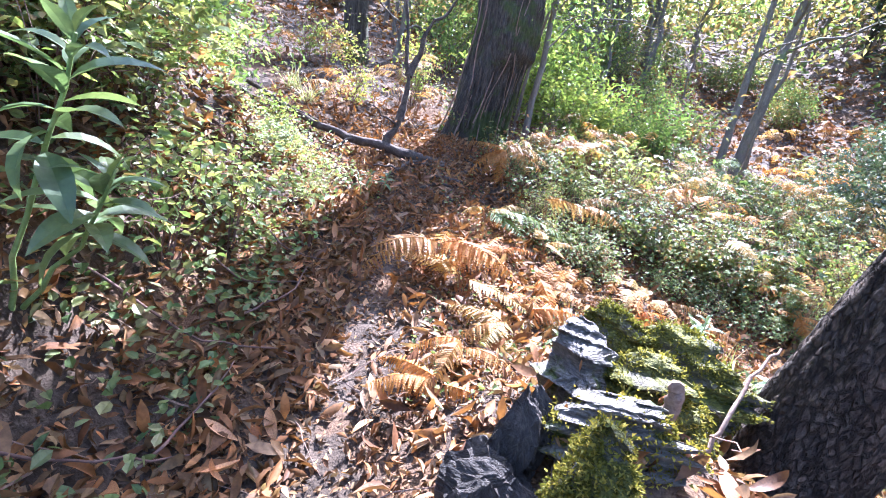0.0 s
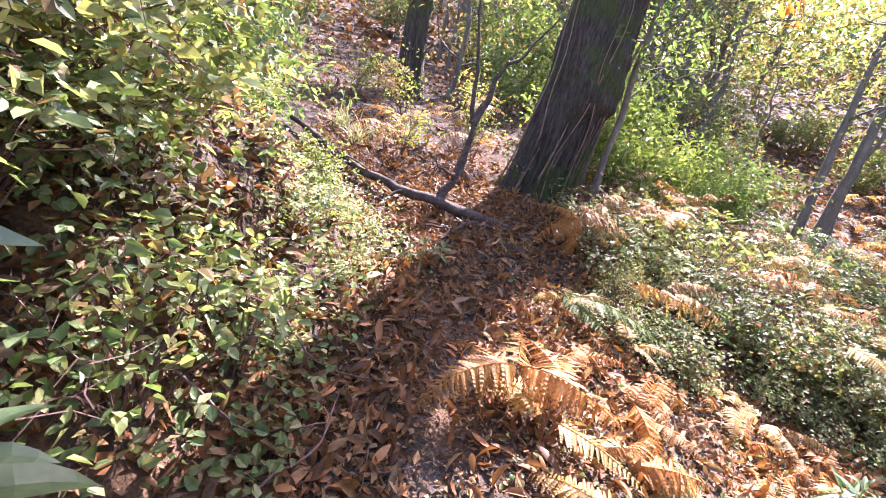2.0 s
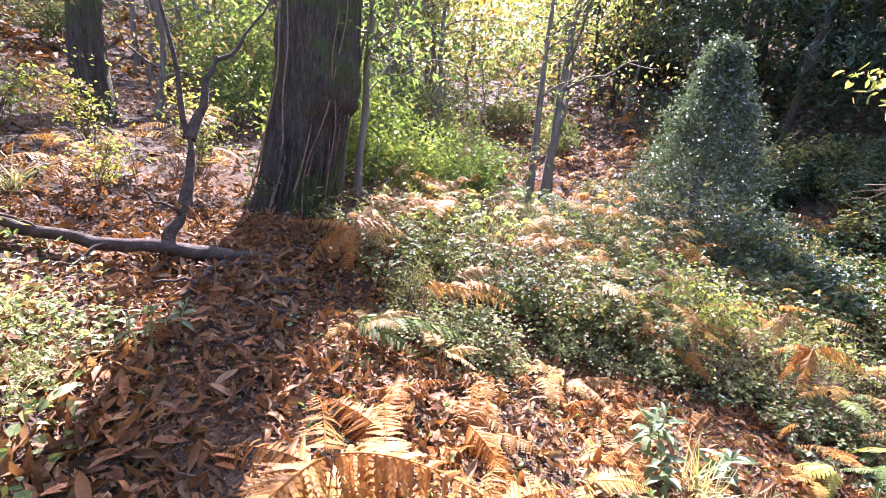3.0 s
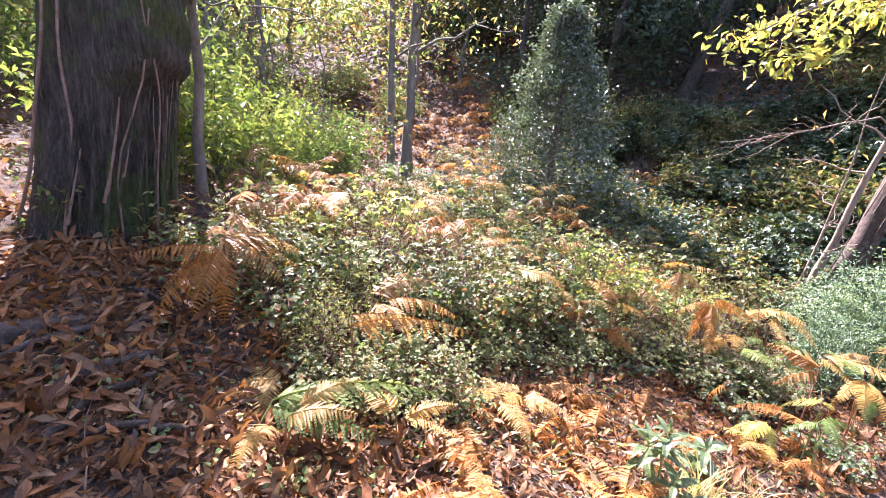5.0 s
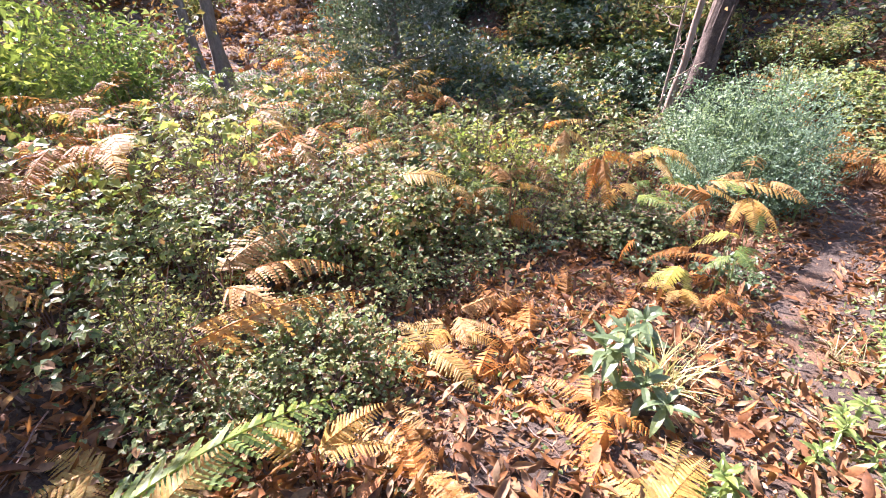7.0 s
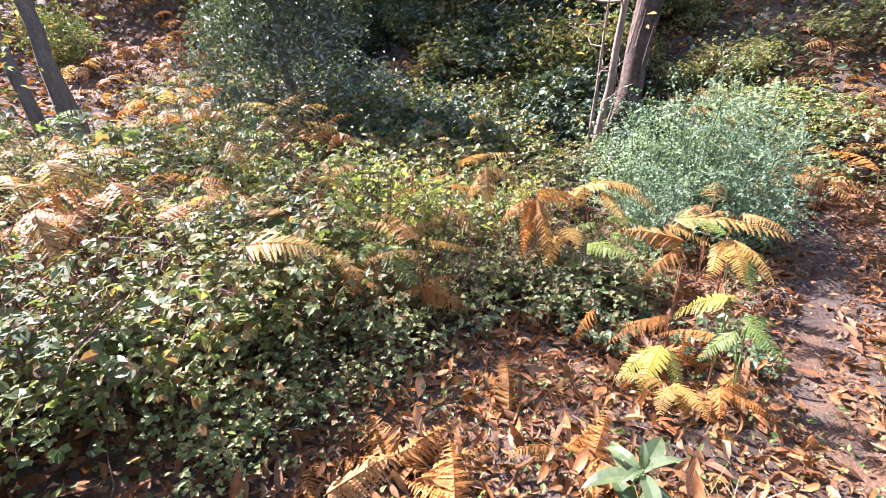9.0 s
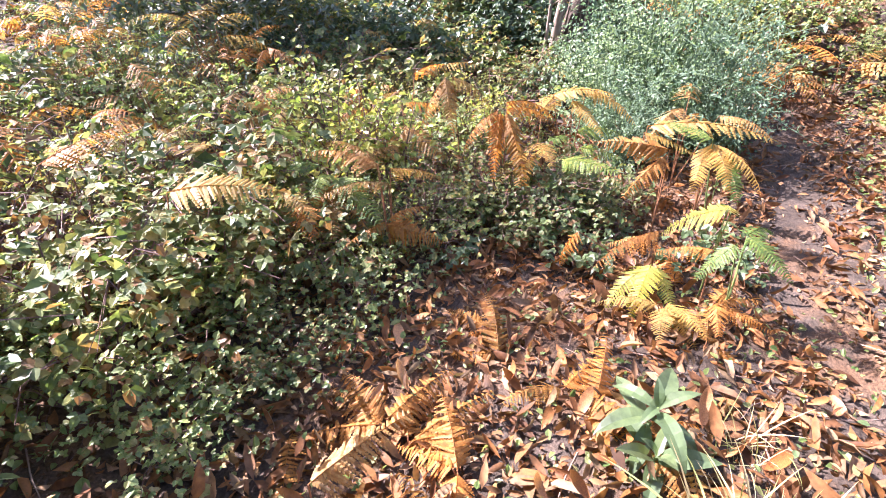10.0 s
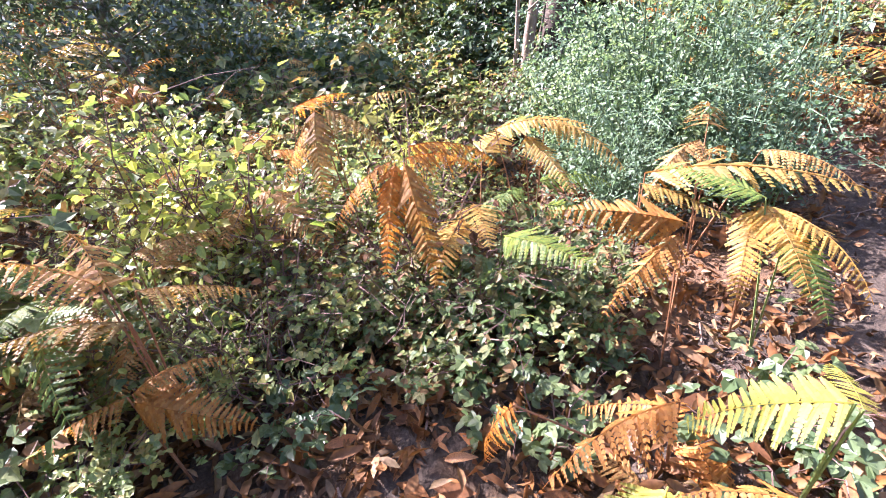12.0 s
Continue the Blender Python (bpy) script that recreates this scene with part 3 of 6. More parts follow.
# ---- bracken ----
def frond_mesh(name, mat, length, pairs, arch, droop, wide=0.36, pinnules=9, tilt=0.3):
    """A bracken frond along +x: a bowed midrib, side branches in pairs, each cut into small lobes."""
    geo = Geo()
    s = np.linspace(0, 1, 12)
    ang = arch - droop * s
    step = length / 11
    rib = np.concatenate([[[0, 0, 0]], np.cumsum(np.stack([np.cos(ang), 0 * s, np.sin(ang)], -1) * step, 0)[:-1]])
    tube(geo, rib, np.linspace(0.0035, 0.001, 12) * (length / 0.6), 4)
    for i in range(pairs):
        q = 0.04 + 0.93 * i / pairs
        k = min(10, int(q * 11))
        o = rib[k] + (rib[k + 1] - rib[k]) * (q * 11 - k)
        d = unit(rib[k + 1] - rib[k])
        nrm = np.array([-d[2], 0, d[0]])
        pl = length * wide * (0.75 + 0.25 * min(1, q / 0.15)) * (1 - q) ** 0.75 * rng.uniform(0.85, 1.12) + 0.012
        for side in (-1, 1):
            out = unit(d * rng.uniform(0.35, 0.6) + np.array([0, side, 0]) - nrm * tilt * rng.uniform(0.2, 1.5))
            cross = unit(np.cross(out, nrm))
            m = max(4, int(pinnules * (1 - q) ** 0.5) + 1)
            u = (np.arange(m) + 0.5) / m
            sag = -nrm[None] * (u ** 2)[:, None] * pl * tilt * rng.uniform(0.2, 0.9)
            c = o + out * (u * pl)[:, None] + sag
            hw = pl * 0.5 / m * 1.25
            ll = pl * 0.098 * (1 - u) ** 0.6 + 0.003
            for sg in (-1, 1):
                e = c + cross * (sg * ll)[:, None] + out * hw * 0.7 - nrm * (ll * rng.uniform(0.0, 0.5))[:, None]
                v = np.stack([c - out * hw, c + out * hw, e + out * hw * 0.7, e - out * hw * 0.55], 1).reshape(-1, 3)
                geo.add(v, np.arange(4 * m).reshape(m, 4))
            tube(geo, np.stack([o, o + out * pl * 0.5 + sag[m // 2], o + out * pl + sag[-1]]), [0.0014, 0.001, 0.0005], 3, cap=False)
    return geo.mesh(name, mat)


FRONDS = {}
for key, mat in (("rust", BRACKEN_RUST), ("tan", BRACKEN_TAN), ("gold", BRACKEN_GOLD), ("green", BRACKEN_GREEN), ("lime", BRACKEN_LIME)):
    dry = key in ("rust", "tan")
    FRONDS[key] = [frond_mesh("frond", mat, 0.6, 19, a, d, w, 8, t) for a, d, w, t in
                   ((0.3, 0.8, 0.27, 0.55 if dry else 0.2), (0.1, 0.5, 0.24, 0.6 if dry else 0.25), (0.4, 1.05, 0.25, 0.6 if dry else 0.3), (0.2, 1.0, 0.23, 0.65 if dry else 0.35))]
FAR_FRONDS = {key: [frond_mesh("frond", mat, 0.6, 12, a, d, 0.25, 4, 0.5) for a, d in ((0.3, 0.8), (0.45, 1.25), (0.15, 1.5))] for key, mat in
              (("rust", BRACKEN_RUST), ("tan", BRACKEN_TAN), ("gold", BRACKEN_GOLD), ("green", BRACKEN_GREEN), ("lime", BRACKEN_LIME))}
STALKS = {}
for key, mat in (("rust", BROWN_STALK), ("tan", BROWN_STALK), ("gold", BROWN_STALK), ("green", GREEN_STALK), ("lime", GREEN_STALK)):
    g = Geo()
    tube(g, [(0, 0, -0.08), (0.004, 0.003, 0.5), (0, 0, 1.0)], [0.0045, 0.004, 0.003], 5)
    STALKS[key] = g.mesh("stalk", mat)
WORDS = {"rust": "rust-brown dried bracken fern with drooping fronds", "tan": "pale tan withered bracken fern with curled fronds",
         "gold": "golden-yellow autumn bracken fern", "green": "fresh green bracken fern with spread fronds", "lime": "bright yellow-green bracken fern with spread fronds"}


def fern(x, y, key, tall=0.35, n=4, size=1.0, face=None, fan=200, rise=0.0, z=None):
    """Bracken: each frond on its own stalk, leaning out from one root. face: the side it leans to, degrees from +x."""
    zz = ground_at(x, y) if z is None else z
    t = empty("bracken_fern", pose(x, y, zz), WORDS[key], "fern", "bracken on the slope")
    for i in range(n):
        az = math.radians((face if face is not None else rng.uniform(0, 360)) + (rng.uniform(-0.5, 0.5) + (i - (n - 1) / 2) / max(1, n)) * fan)
        lean = rng.uniform(0.05, 0.35)
        hh = tall * rng.uniform(0.65, 1.1)
        tip = Vector((math.cos(az) * lean * hh, math.sin(az) * lean * hh, hh))
        st = part("stalk", STALKS[key], None, t)
        q = tip.to_track_quat("Z", "Y")
        st.matrix_basis = Matrix.LocRotScale((0, 0, 0), q, (1, 1, tip.length))
        kinds = FAR_FRONDS[key] if x > 6.2 or y > 6.6 or y < 0 else FRONDS[key]
        fr = part("frond", kinds[int(rng.integers(0, len(kinds)))], None, t)
        sc = size * rng.uniform(0.75, 1.15)
        fr.matrix_basis = Matrix.LocRotScale(tip, Euler((rng.uniform(-0.3, 0.3), -rise + rng.uniform(-0.25, 0.25), az)), (sc, sc, sc))
    return t


# ---- shrubs ----
def shrub_kind(name, label, leaf, stem, kinds, h, r, count, size, stems=9, droop=0.25, category="shrub", spread=0.07, group="", tilt=0.7, bare=2):
    """Arching stems from one root, leaves strung along them."""
    t = empty(name, pose(0, 0, 0), label, category, group)
    wood, crown = Geo(), Geo()
    cs = []
    for i in range(stems):
        az, ln = rng.uniform(0, 2 * np.pi), rng.uniform(0.35, 1.0)
        b = np.array([np.cos(az) * r * ln, np.sin(az) * r * ln, h * rng.uniform(0.55, 1.0) * (1.15 - 0.5 * ln)])
        p = wander(np.array([np.cos(az), np.sin(az), 0]) * 0.06 * rng.uniform(0, 1) + [0, 0, -0.1], b, 9, 0.03 * h, -droop * h * 0.6)
        tube(wood, p[::2], np.linspace(0.0062, 0.002, 5) * (0.6 + 0.5 * h), 3, cap=False)
        cs += list(p[bare:])
        for _ in range(2):
            q = p[rng.integers(3, 8)]
            e = wander(q, q + unit(rng.normal(0, 1, 3) * [1, 1, 0.6]) * 0.3 * max(h, r), 5, 0.02)
            tube(wood, e[::2], np.linspace(0.003, 0.001, 3) * (0.6 + 0.5 * h), 3, cap=False)
            cs += list(e[1:])
    part("stem", wood, stem, t)
    leaves_round(crown, kinds, cs, spread, count, size, 0.8, 0.2, tilt)
    part("foliage", crown, leaf, t)
    return t


def clones(kind, spots):
    """The kind itself goes to the first spot, copies to the others; spots: x, y, turn, scale."""
    for i, (x, y, rz, sc) in enumerate(spots):
        m = at(x, y, 0, rng.uniform(-6, 6), rng.uniform(-6, 6), rz) @ Matrix.Scale(sc, 4)
        if i == 0:
            first = m
        else:
            copy_thing(kind, m)
    kind.matrix_basis = first


def clear(x, y, path, gap):
    return path[0] is None or min(math.hypot(x - a, y - b) for a, b in path) > gap


EYE_LINE = [(0, 0), (-0.12, 0.5), (-0.33, 0.8), (-0.2, 1.2), (-0.1, 1.9), (-0.15, 3.1), (0.25, 3.3), (0.85, 3.4), (1.4, 3.55), (2.0, 3.7), (2.4, 3.5), (2.8, 3.5), (3.1, 3.5), (3.5, 3.3)]


def low_edge(x):
    """How far down the slope the thicket reaches."""
    return np.interp(x, [0.8, 1.1, 2, 2.7, 3.2, 3.8, 4.3, 4.7, 5.0, 5.5, 6.0, 6.6, 12], [4.9, 5.0, 4.95, 4.7, 4.6, 4.3, 4.05, 3.8, 3.35, 2.95, 2.6, 2.2, 2.0])


def rock(x, y, z, dims, turn, mat, label, layers=5.0, seed=0, moss=0.0):
    """A weathered, layered block with broken ledges; moss: how much of its top is overgrown."""
    bm = bmesh.new()
    bmesh.ops.create_icosphere(bm, subdivisions=5, radius=1.0)
    o = Vector((seed * 7.3, seed * 3.1, 1.7))
    cut = random.Random(seed)
    planes = [(Vector((cut.uniform(-1, 1), cut.uniform(-1, 1), cut.uniform(-0.4, 0.9))).normalized(), cut.uniform(0.5, 0.85)) for _ in range(13)]
    offs = [(cut.uniform(-0.14, 0.14), cut.uniform(-0.14, 0.14), cut.uniform(0.8, 1.08)) for _ in range(60)]
    for v in bm.verts:
        p = v.co.copy() * 1.25
        for nn, dd in planes:
            over = p.dot(nn) - dd
            if over > 0:
                p -= nn * over * 0.95
        p *= 1 + 0.16 * noise.noise(p * 1.2 + o) + 0.08 * noise.noise(p * 3.1 + o)
        lay = (p.z + 0.25 * p.x) * layers + 0.7 * noise.noise(p * 1.1 + o) + 0.35 * noise.noise(p * 4 + o)
        ledge = math.floor(lay)
        dx, dy, grow = offs[(ledge + 30) % 60]
        seam = 1 - 0.10 * max(0.0, 0.2 - (lay - ledge)) * 5
        p.x, p.y = (p.x + dx) * grow * seam, (p.y + dy) * grow * seam
        p += p.normalized() * (0.03 * noise.noise(p * 12 + o) + 0.02 * noise.noise(p * 30 + o))
        v.co = (p.x * dims[0], p.y * dims[1], p.z * dims[2])
    me = bpy.data.meshes.new("rock")
    bm.normal_update()
    rot = Euler([radians(q) for q in turn]).to_matrix()
    tufts, ups = [], []
    for v in bm.verts:
        n = rot @ v.normal
        if moss and n.z > 0.02 and noise.noise(v.co * 6 + o) + 0.5 * noise.noise(v.co * 17 + o) + 0.5 * n.z < moss:
            for _ in range(2):
                tufts.append(v.co + v.normal * 0.004 + Vector(rng.normal(0, 0.006, 3)))
                ups.append(v.normal)
    bm.to_mesh(me)
    bm.free()
    me.materials.append(mat)
    ob = new("rock", me)
    ob.matrix_basis = pose(x, y, z, *turn)
    tagged(ob, label, "rock", "rocks beside the trail")
    if tufts:
        g, k = Geo(), len(tufts)
        up = np.array(ups)
        d = unit(up + rng.normal(0, 0.7, (k, 3)))
        strew(g, SCRAP, np.array(tufts), turns(np.arctan2(d[:, 1], d[:, 0]), np.arcsin(np.clip(d[:, 2], -1, 1)), rng.uniform(0, 6.28, k)), rng.uniform(0.008, 0.022, k))
        part("moss", g, MOSS, ob, "fuzzy yellow-green moss")
    return ob


def leafy_plant(x, y, tall, n, size, mat, label, stems=1, spread=0.1, lean=(0, 0), z=None):
    """Upright stems, each leaf long and pointed, closing into a rosette at the top."""
    t = empty("leafy_plant", pose(x, y, ground_at(x, y) if z is None else z), label, "plant")
    kinds = [blade(1.0, w, 6, 0.35, c, 0.45) for w, c in ((0.28, 0.6), (0.33, 1.0), (0.26, 1.4))]
    for q in range(stems):
        hh = tall * (1.0 if q == 0 else rng.uniform(0.55, 0.9))
        b = np.array([rng.normal(0, spread) * (q > 0), rng.normal(0, spread) * (q > 0), 0])
        tip = b * 1.8 + np.array([lean[0], lean[1], hh])
        p = wander(b + [0, 0, -0.05], tip, 8, 0.012)
        g = Geo()
        tube(g, p, np.linspace(0.008, 0.004, 8) * (0.7 + tall * 0.6), 7)
        st = part("stem", g, GREEN_STALK, t, "", True)
        for i in range(n):
            s = 1 - 0.38 * (i / n) ** 1.2
            k = s * 7
            o = p[int(min(6, k))] + (p[int(min(6, k)) + 1] - p[int(min(6, k))]) * (k - int(min(6, k)))
            az = i * 2.4 + q
            g = Geo()
            strew(g, kinds, [o], turns(np.array([az]), np.array([1.25 - 1.5 * (i / n) + rng.normal(0, 0.15)]), np.array([rng.normal(0, 0.2)])), [size * (0.55 + 0.6 * min(1, i / (0.4 * n))) * rng.uniform(0.85, 1.1)])
            part("leaf", g, mat, t)
    return t


def grass_tuft(x, y, tall, n, mat, label):
    t = empty("grass_tuft", at(x, y), label, "grass")
    g = Geo()
    kinds = [blade(1.0, 0.022, 6, 0.2, c, 0.25) for c in (0.5, 1.1, 1.6)]
    strew(g, kinds, np.stack([rng.normal(0, 0.05, n), rng.normal(0, 0.05, n), np.full(n, -0.01)], -1), turns(rng.uniform(0, 6.28, n), rng.uniform(0.9, 1.6, n), rng.normal(0, 0.3, n)), rng.uniform(0.5, 1.1, n) * tall)
    part("blade", g, mat, t)
    return t


def stick(pts, radii, mat, label, name="fallen_branch", sides=8, twigs=()):
    """A dead branch lying or standing along the given line, with its side twigs as parts."""
    t = empty(name, pose(0, 0, 0), label, "branch")
    g = Geo()
    pts = np.asarray(pts, float)
    k = np.linspace(0, len(pts) - 1, len(pts) * 4)
    p = np.stack([np.interp(k, np.arange(len(pts)), pts[:, i]) for i in range(3)], -1) + rng.normal(0, 0.006, (len(k), 3))
    tube(g, p, np.linspace(radii[0], radii[1], len(k)), sides, 0.12)
    part("limb", g, mat, t, "", True)
    for a, b, r in twigs:
        g = Geo()
        tube(g, wander(a, b, 8, 0.02), np.linspace(r, r * 0.3, 8), 6, 0.1)
        part("twig", g, mat, t, "", True)
    return t


# ---- the place ----
big_chestnut()

# two slim stems by the big trunk
make_tree(at(1.35, 7.2), "slim grey sapling standing beside the old chestnut", 5.5, 0.055, GREY_BARK, CROWN_GREEN, (0.35, 0.3), 0.35, 10, 500, 0.1, 1.0, 0.3, 0.03)
make_tree(at(1.2, 7.5), "slim grey sapling standing beside the old chestnut", 5.0, 0.03, GREY_BARK, CROWN_GREEN, (0.8, 0.2), 0.3, 10, 500, 0.1, 0.9, 0.3, 0.03)

# leaning trunk close by the start, beside the rocks
lt = empty("tree", at(1.64, 1.5), "leaning tree with deeply plated dark bark beside mossy rocks", "tree")
g = Geo()
n, sides = 150, 120
s = np.linspace(0, 1, n)
zz = -0.5 + 7.5 * s
a = np.linspace(0, 2 * np.pi, sides, endpoint=False)
groove = 15 * a[None] + 2.2 * zz[:, None] + 1.6 * np.sin(zz[:, None] * 5 + 2 * a[None]) + 0.8 * np.sin(zz[:, None] * 13 + 5 * a[None])
plates = -0.075 * (1 - np.abs(np.sin(groove / 2 * 1.0)) ** 0.55) - 0.045 * (1 - np.abs(np.sin(zz[:, None] * 19 + 4 * np.sin(6 * a[None]) + 2 * np.sin(groove)))) ** 2.5 + 0.03 * np.sin(zz[:, None] * 4 + 2 * a[None])
r = (0.25 * (1 - 0.45 * s) * (1 + 0.5 * np.exp(-(zz + 0.4) / 0.4)))[:, None] * (1 + plates + rng.normal(0, 0.012, (n, sides)))
v = np.stack([r * np.cos(a) + (0.1 * zz)[:, None], r * np.sin(a) - (0.12 * zz)[:, None], np.repeat(zz[:, None], sides, 1)], -1)
i, j = np.meshgrid(np.arange(n - 1), np.arange(sides), indexing="ij")
g.add(v.reshape(-1, 3), np.stack([i * sides + j, i * sides + (j + 1) % sides, (i + 1) * sides + (j + 1) % sides, (i + 1) * sides + j], -1).reshape(-1, 4))
tips = []
for q in range(12):
    k = rng.integers(82, 150)
    o = np.array([0.1 * zz[k], -0.12 * zz[k], zz[k]])
    az = rng.uniform(0, 2 * np.pi)
    br = wander(o, o + np.array([np.cos(az), np.sin(az), 0.5]) * rng.uniform(1.2, 2.4), 6, 0.08)
    tube(g, br, np.linspace(0.05, 0.012, 6), 6)
    tips += list(br[3:])
part("trunk", g, ROUGH_BARK, lt, "", True)
g = Geo()
leaves_round(g, TREE_LEAF, tips, 0.45, 1500, 0.16)
part("crown", g, CROWN_GREEN, lt)

# pair of trunks across the hollow, and the leaning pair by the lower path
make_tree(at(7.35, 11.2), "pair of slim grey trunks rising from the undergrowth", 9, 0.13, GREY_BARK, CROWN_YELLOW, (0.5, 0.0), 0.3, 14, 800, 0.13, 2.2, bend=0.02)
make_tree(at(7.0, 11.25), "pair of slim grey trunks rising from the undergrowth", 8, 0.1, GREY_BARK, CROWN_YELLOW, (0.2, 0.3), 0.35, 10, 450, 0.13, 1.8, bend=0.02)
bt = make_tree(at(9.5, 3.08), "thick brown trunk with flaking bark beside the lower path", 8, 0.2, DEAD_WOOD, CROWN_RUST, (0.2, -1.35), 0.45, 10, 700, 0.14, 2.2, bend=0.03, sides=16)
for q in range(16):
    st = Geo()
    a0, z0 = rng.uniform(2.2, 5.2), rng.uniform(0.0, 2.2)
    zs = np.linspace(z0, z0 + rng.uniform(0.4, 1.0), 7)
    rr = 0.2 * (1 - 0.85 * zs / 8) * (1 + 0.35 * np.exp(-zs / 0.35)) + 0.012 + 0.02 * np.linspace(0, 1, 7) ** 2
    aa = a0 + 0.06 * np.sin(zs * 3 + q)
    tube(st, np.stack([0.025 * zs + rr * np.cos(aa), -0.169 * zs + rr * np.sin(aa), zs], -1), np.linspace(0.024, 0.008, 7) * rng.uniform(0.6, 1.2), 5, 0.25)
    # every fourth strip is paler, standing in for the sunlit flank
    part("bark_strip", st, DEAD_WOOD if q % 4 else PALE_BARK, bt, "loose strip of flaking bark")
make_tree(at(9.1, 3.4), "pale bare leaning stem against the brown trunk", 5.5, 0.07, PALE_BARK, CROWN_RUST, (-0.2, -0.85), 0.4, 7, 60, 0.12, 1.2, bend=0.02)
make_tree(at(9.0, 3.5), "thin pale bare stem beside the brown trunk", 3.8, 0.03, PALE_BARK, CROWN_RUST, (-0.2, -0.3), 0.35, 6, 0, 0.12, 0.8, bend=0.03)

make_tree(at(-1.75, 10.1), "dark thick trunk at the bend of the trail", 9, 0.25, BARK, CROWN_YELLOW, (0.3, 0.2), 0.4, 14, 900, 0.15, 2.4, bend=0.05, sides=14)
make_tree(at(-1.1, 11.2), "young tree with rusty orange leaves down to the ground", 6.5, 0.06, GREY_BARK, CROWN_RUST, (0.3, 0.1), 0.12, 20, 1500, 0.12, 1.3, 0.32, bend=0.05)
make_tree(at(16.9, 8.45), "dark leaning trunk rising from the far slope", 9, 0.24, BARK, CROWN_DARK, (1.7, -1.9), 0.5, 12, 900, 0.2, 2.4, bend=0.03)

# dark holly across the hollow
hl = empty("holly_tree", at(9.35, 8.45), "dense dark glossy holly tree, cone shaped", "tree")
g = Geo()
tube(g, wander((0, 0, -0.3), (0.1, 0, 4.5), 12, 0.03), np.linspace(0.13, 0.02, 12), 8)
cs = []
for q in range(420):
    u = rng.uniform(0, 1) ** 1.15
    rr = 2.1 * (1 - u) * rng.uniform(0.45, 1.1) * (1 + 0.2 * math.sin(9 * u + q % 3)) + 0.08
    az = rng.uniform(0, 2 * np.pi)
    cs.append((rr * np.cos(az), rr * np.sin(az), 0.08 + 4.4 * u))
    if q % 6 == 0:
        tube(g, wander((0, 0, max(0.2, 4.5 * u - 0.3)), cs[-1], 4, 0.03), [0.025, 0.015, 0.01, 0.006], 4)
part("trunk", g, GREY_BARK, hl, "", True)
g = Geo()
leaves_round(g, TREE_LEAF, cs, 0.14, 22000, 0.1, 1.0)
part("crown", g, HOLLY, hl)

# background woods
rng = np.random.default_rng(21)
kinds = [
    make_tree(pose(0, 0, 0), "slim autumn chestnut with thin yellow leaves", 11, 0.13, GREY_BARK, CROWN_YELLOW, (0.5, 0.3), 0.22, 20, 2100, 0.17, 2.8, 0.5, 0.08, group="autumn wood"),
    make_tree(pose(0, 0, 0), "slim autumn chestnut with rusty orange leaves", 10, 0.11, GREY_BARK, CROWN_RUST, (-0.4, 0.5), 0.2, 18, 1900, 0.17, 2.5, 0.5, 0.08, group="autumn wood"),
    make_tree(pose(0, 0, 0), "woodland tree with yellow-green leaves", 12, 0.16, GREY_BARK, CROWN_GREEN, (0.2, -0.5), 0.18, 22, 2300, 0.17, 3.0, 0.5, 0.08, group="autumn wood"),
    make_tree(pose(0, 0, 0), "tall dark evergreen woodland tree", 13, 0.2, BARK, CROWN_DARK, (0.3, 0.2), 0.06, 28, 3400, 0.25, 2.8, 0.5, 0.06, group="autumn wood"),
    make_tree(pose(0, 0, 0), "young slim tree with few yellow-green leaves", 6.5, 0.06, GREY_BARK, CROWN_GREEN, (0.5, 0.2), 0.15, 14, 420, 0.11, 1.6, 0.35, 0.08, group="autumn wood"),
    make_tree(pose(0, 0, 0), "young slim tree with few yellow leaves", 6.0, 0.05, GREY_BARK, CROWN_YELLOW, (-0.3, 0.3), 0.12, 14, 380, 0.11, 1.5, 0.35, 0.08, group="autumn wood"),
]
spots = [[] for _ in kinds]


def polar(az, dist):
    return dist * math.sin(math.radians(-az)), 1.0 + dist * math.cos(math.radians(az))


for q in range(78):                       # far ranks of the wood
    az, dist = rng.uniform(-72, 55), rng.uniform(17, 38)
    if -62 < az < -8 and dist < 21:
        continue
    k = int(rng.choice([0, 0, 1, 2, 2])) if az > -46 else int(rng.choice([2, 3, 3, 3]))
    dist += 3 * (az < -46)
    spots[k].append((*polar(az, dist), rng.uniform(0, 360), rng.uniform(0.75, 1.15)))
for q in range(34):                       # young growth that lets the light through
    az, dist = rng.uniform(-46, 30), rng.uniform(9.5, 19)
    if az < -40:
        continue
    spots[4 if rng.uniform() < 0.65 else 5].append((*polar(az, dist), rng.uniform(0, 360), rng.uniform(0.7, 1.2)))
for az, dist in ((-43, 28), (-46, 29), (-49, 28), (-45, 32), (-48, 31), (-41, 31), (-59, 19), (-63, 21), (-67, 19), (-72, 20), (-78, 18), (-84, 19), (-92, 18), (-54, 21), (-50, 20), (-64, 23), (-56, 24), (-75, 24)):
    spots[3].append((*polar(az, dist), rng.uniform(0, 360), rng.uniform(0.7, 0.95)))
for q in range(22):                       # behind and beside the walker
    az, dist = rng.uniform(75, 270), rng.uniform(9, 26)
    spots[int(rng.choice([0, 2, 3]))].append((*polar(az, dist), rng.uniform(0, 360), rng.uniform(0.8, 1.2)))
for kind, sp in zip(kinds, spots):
    clones(kind, sp)

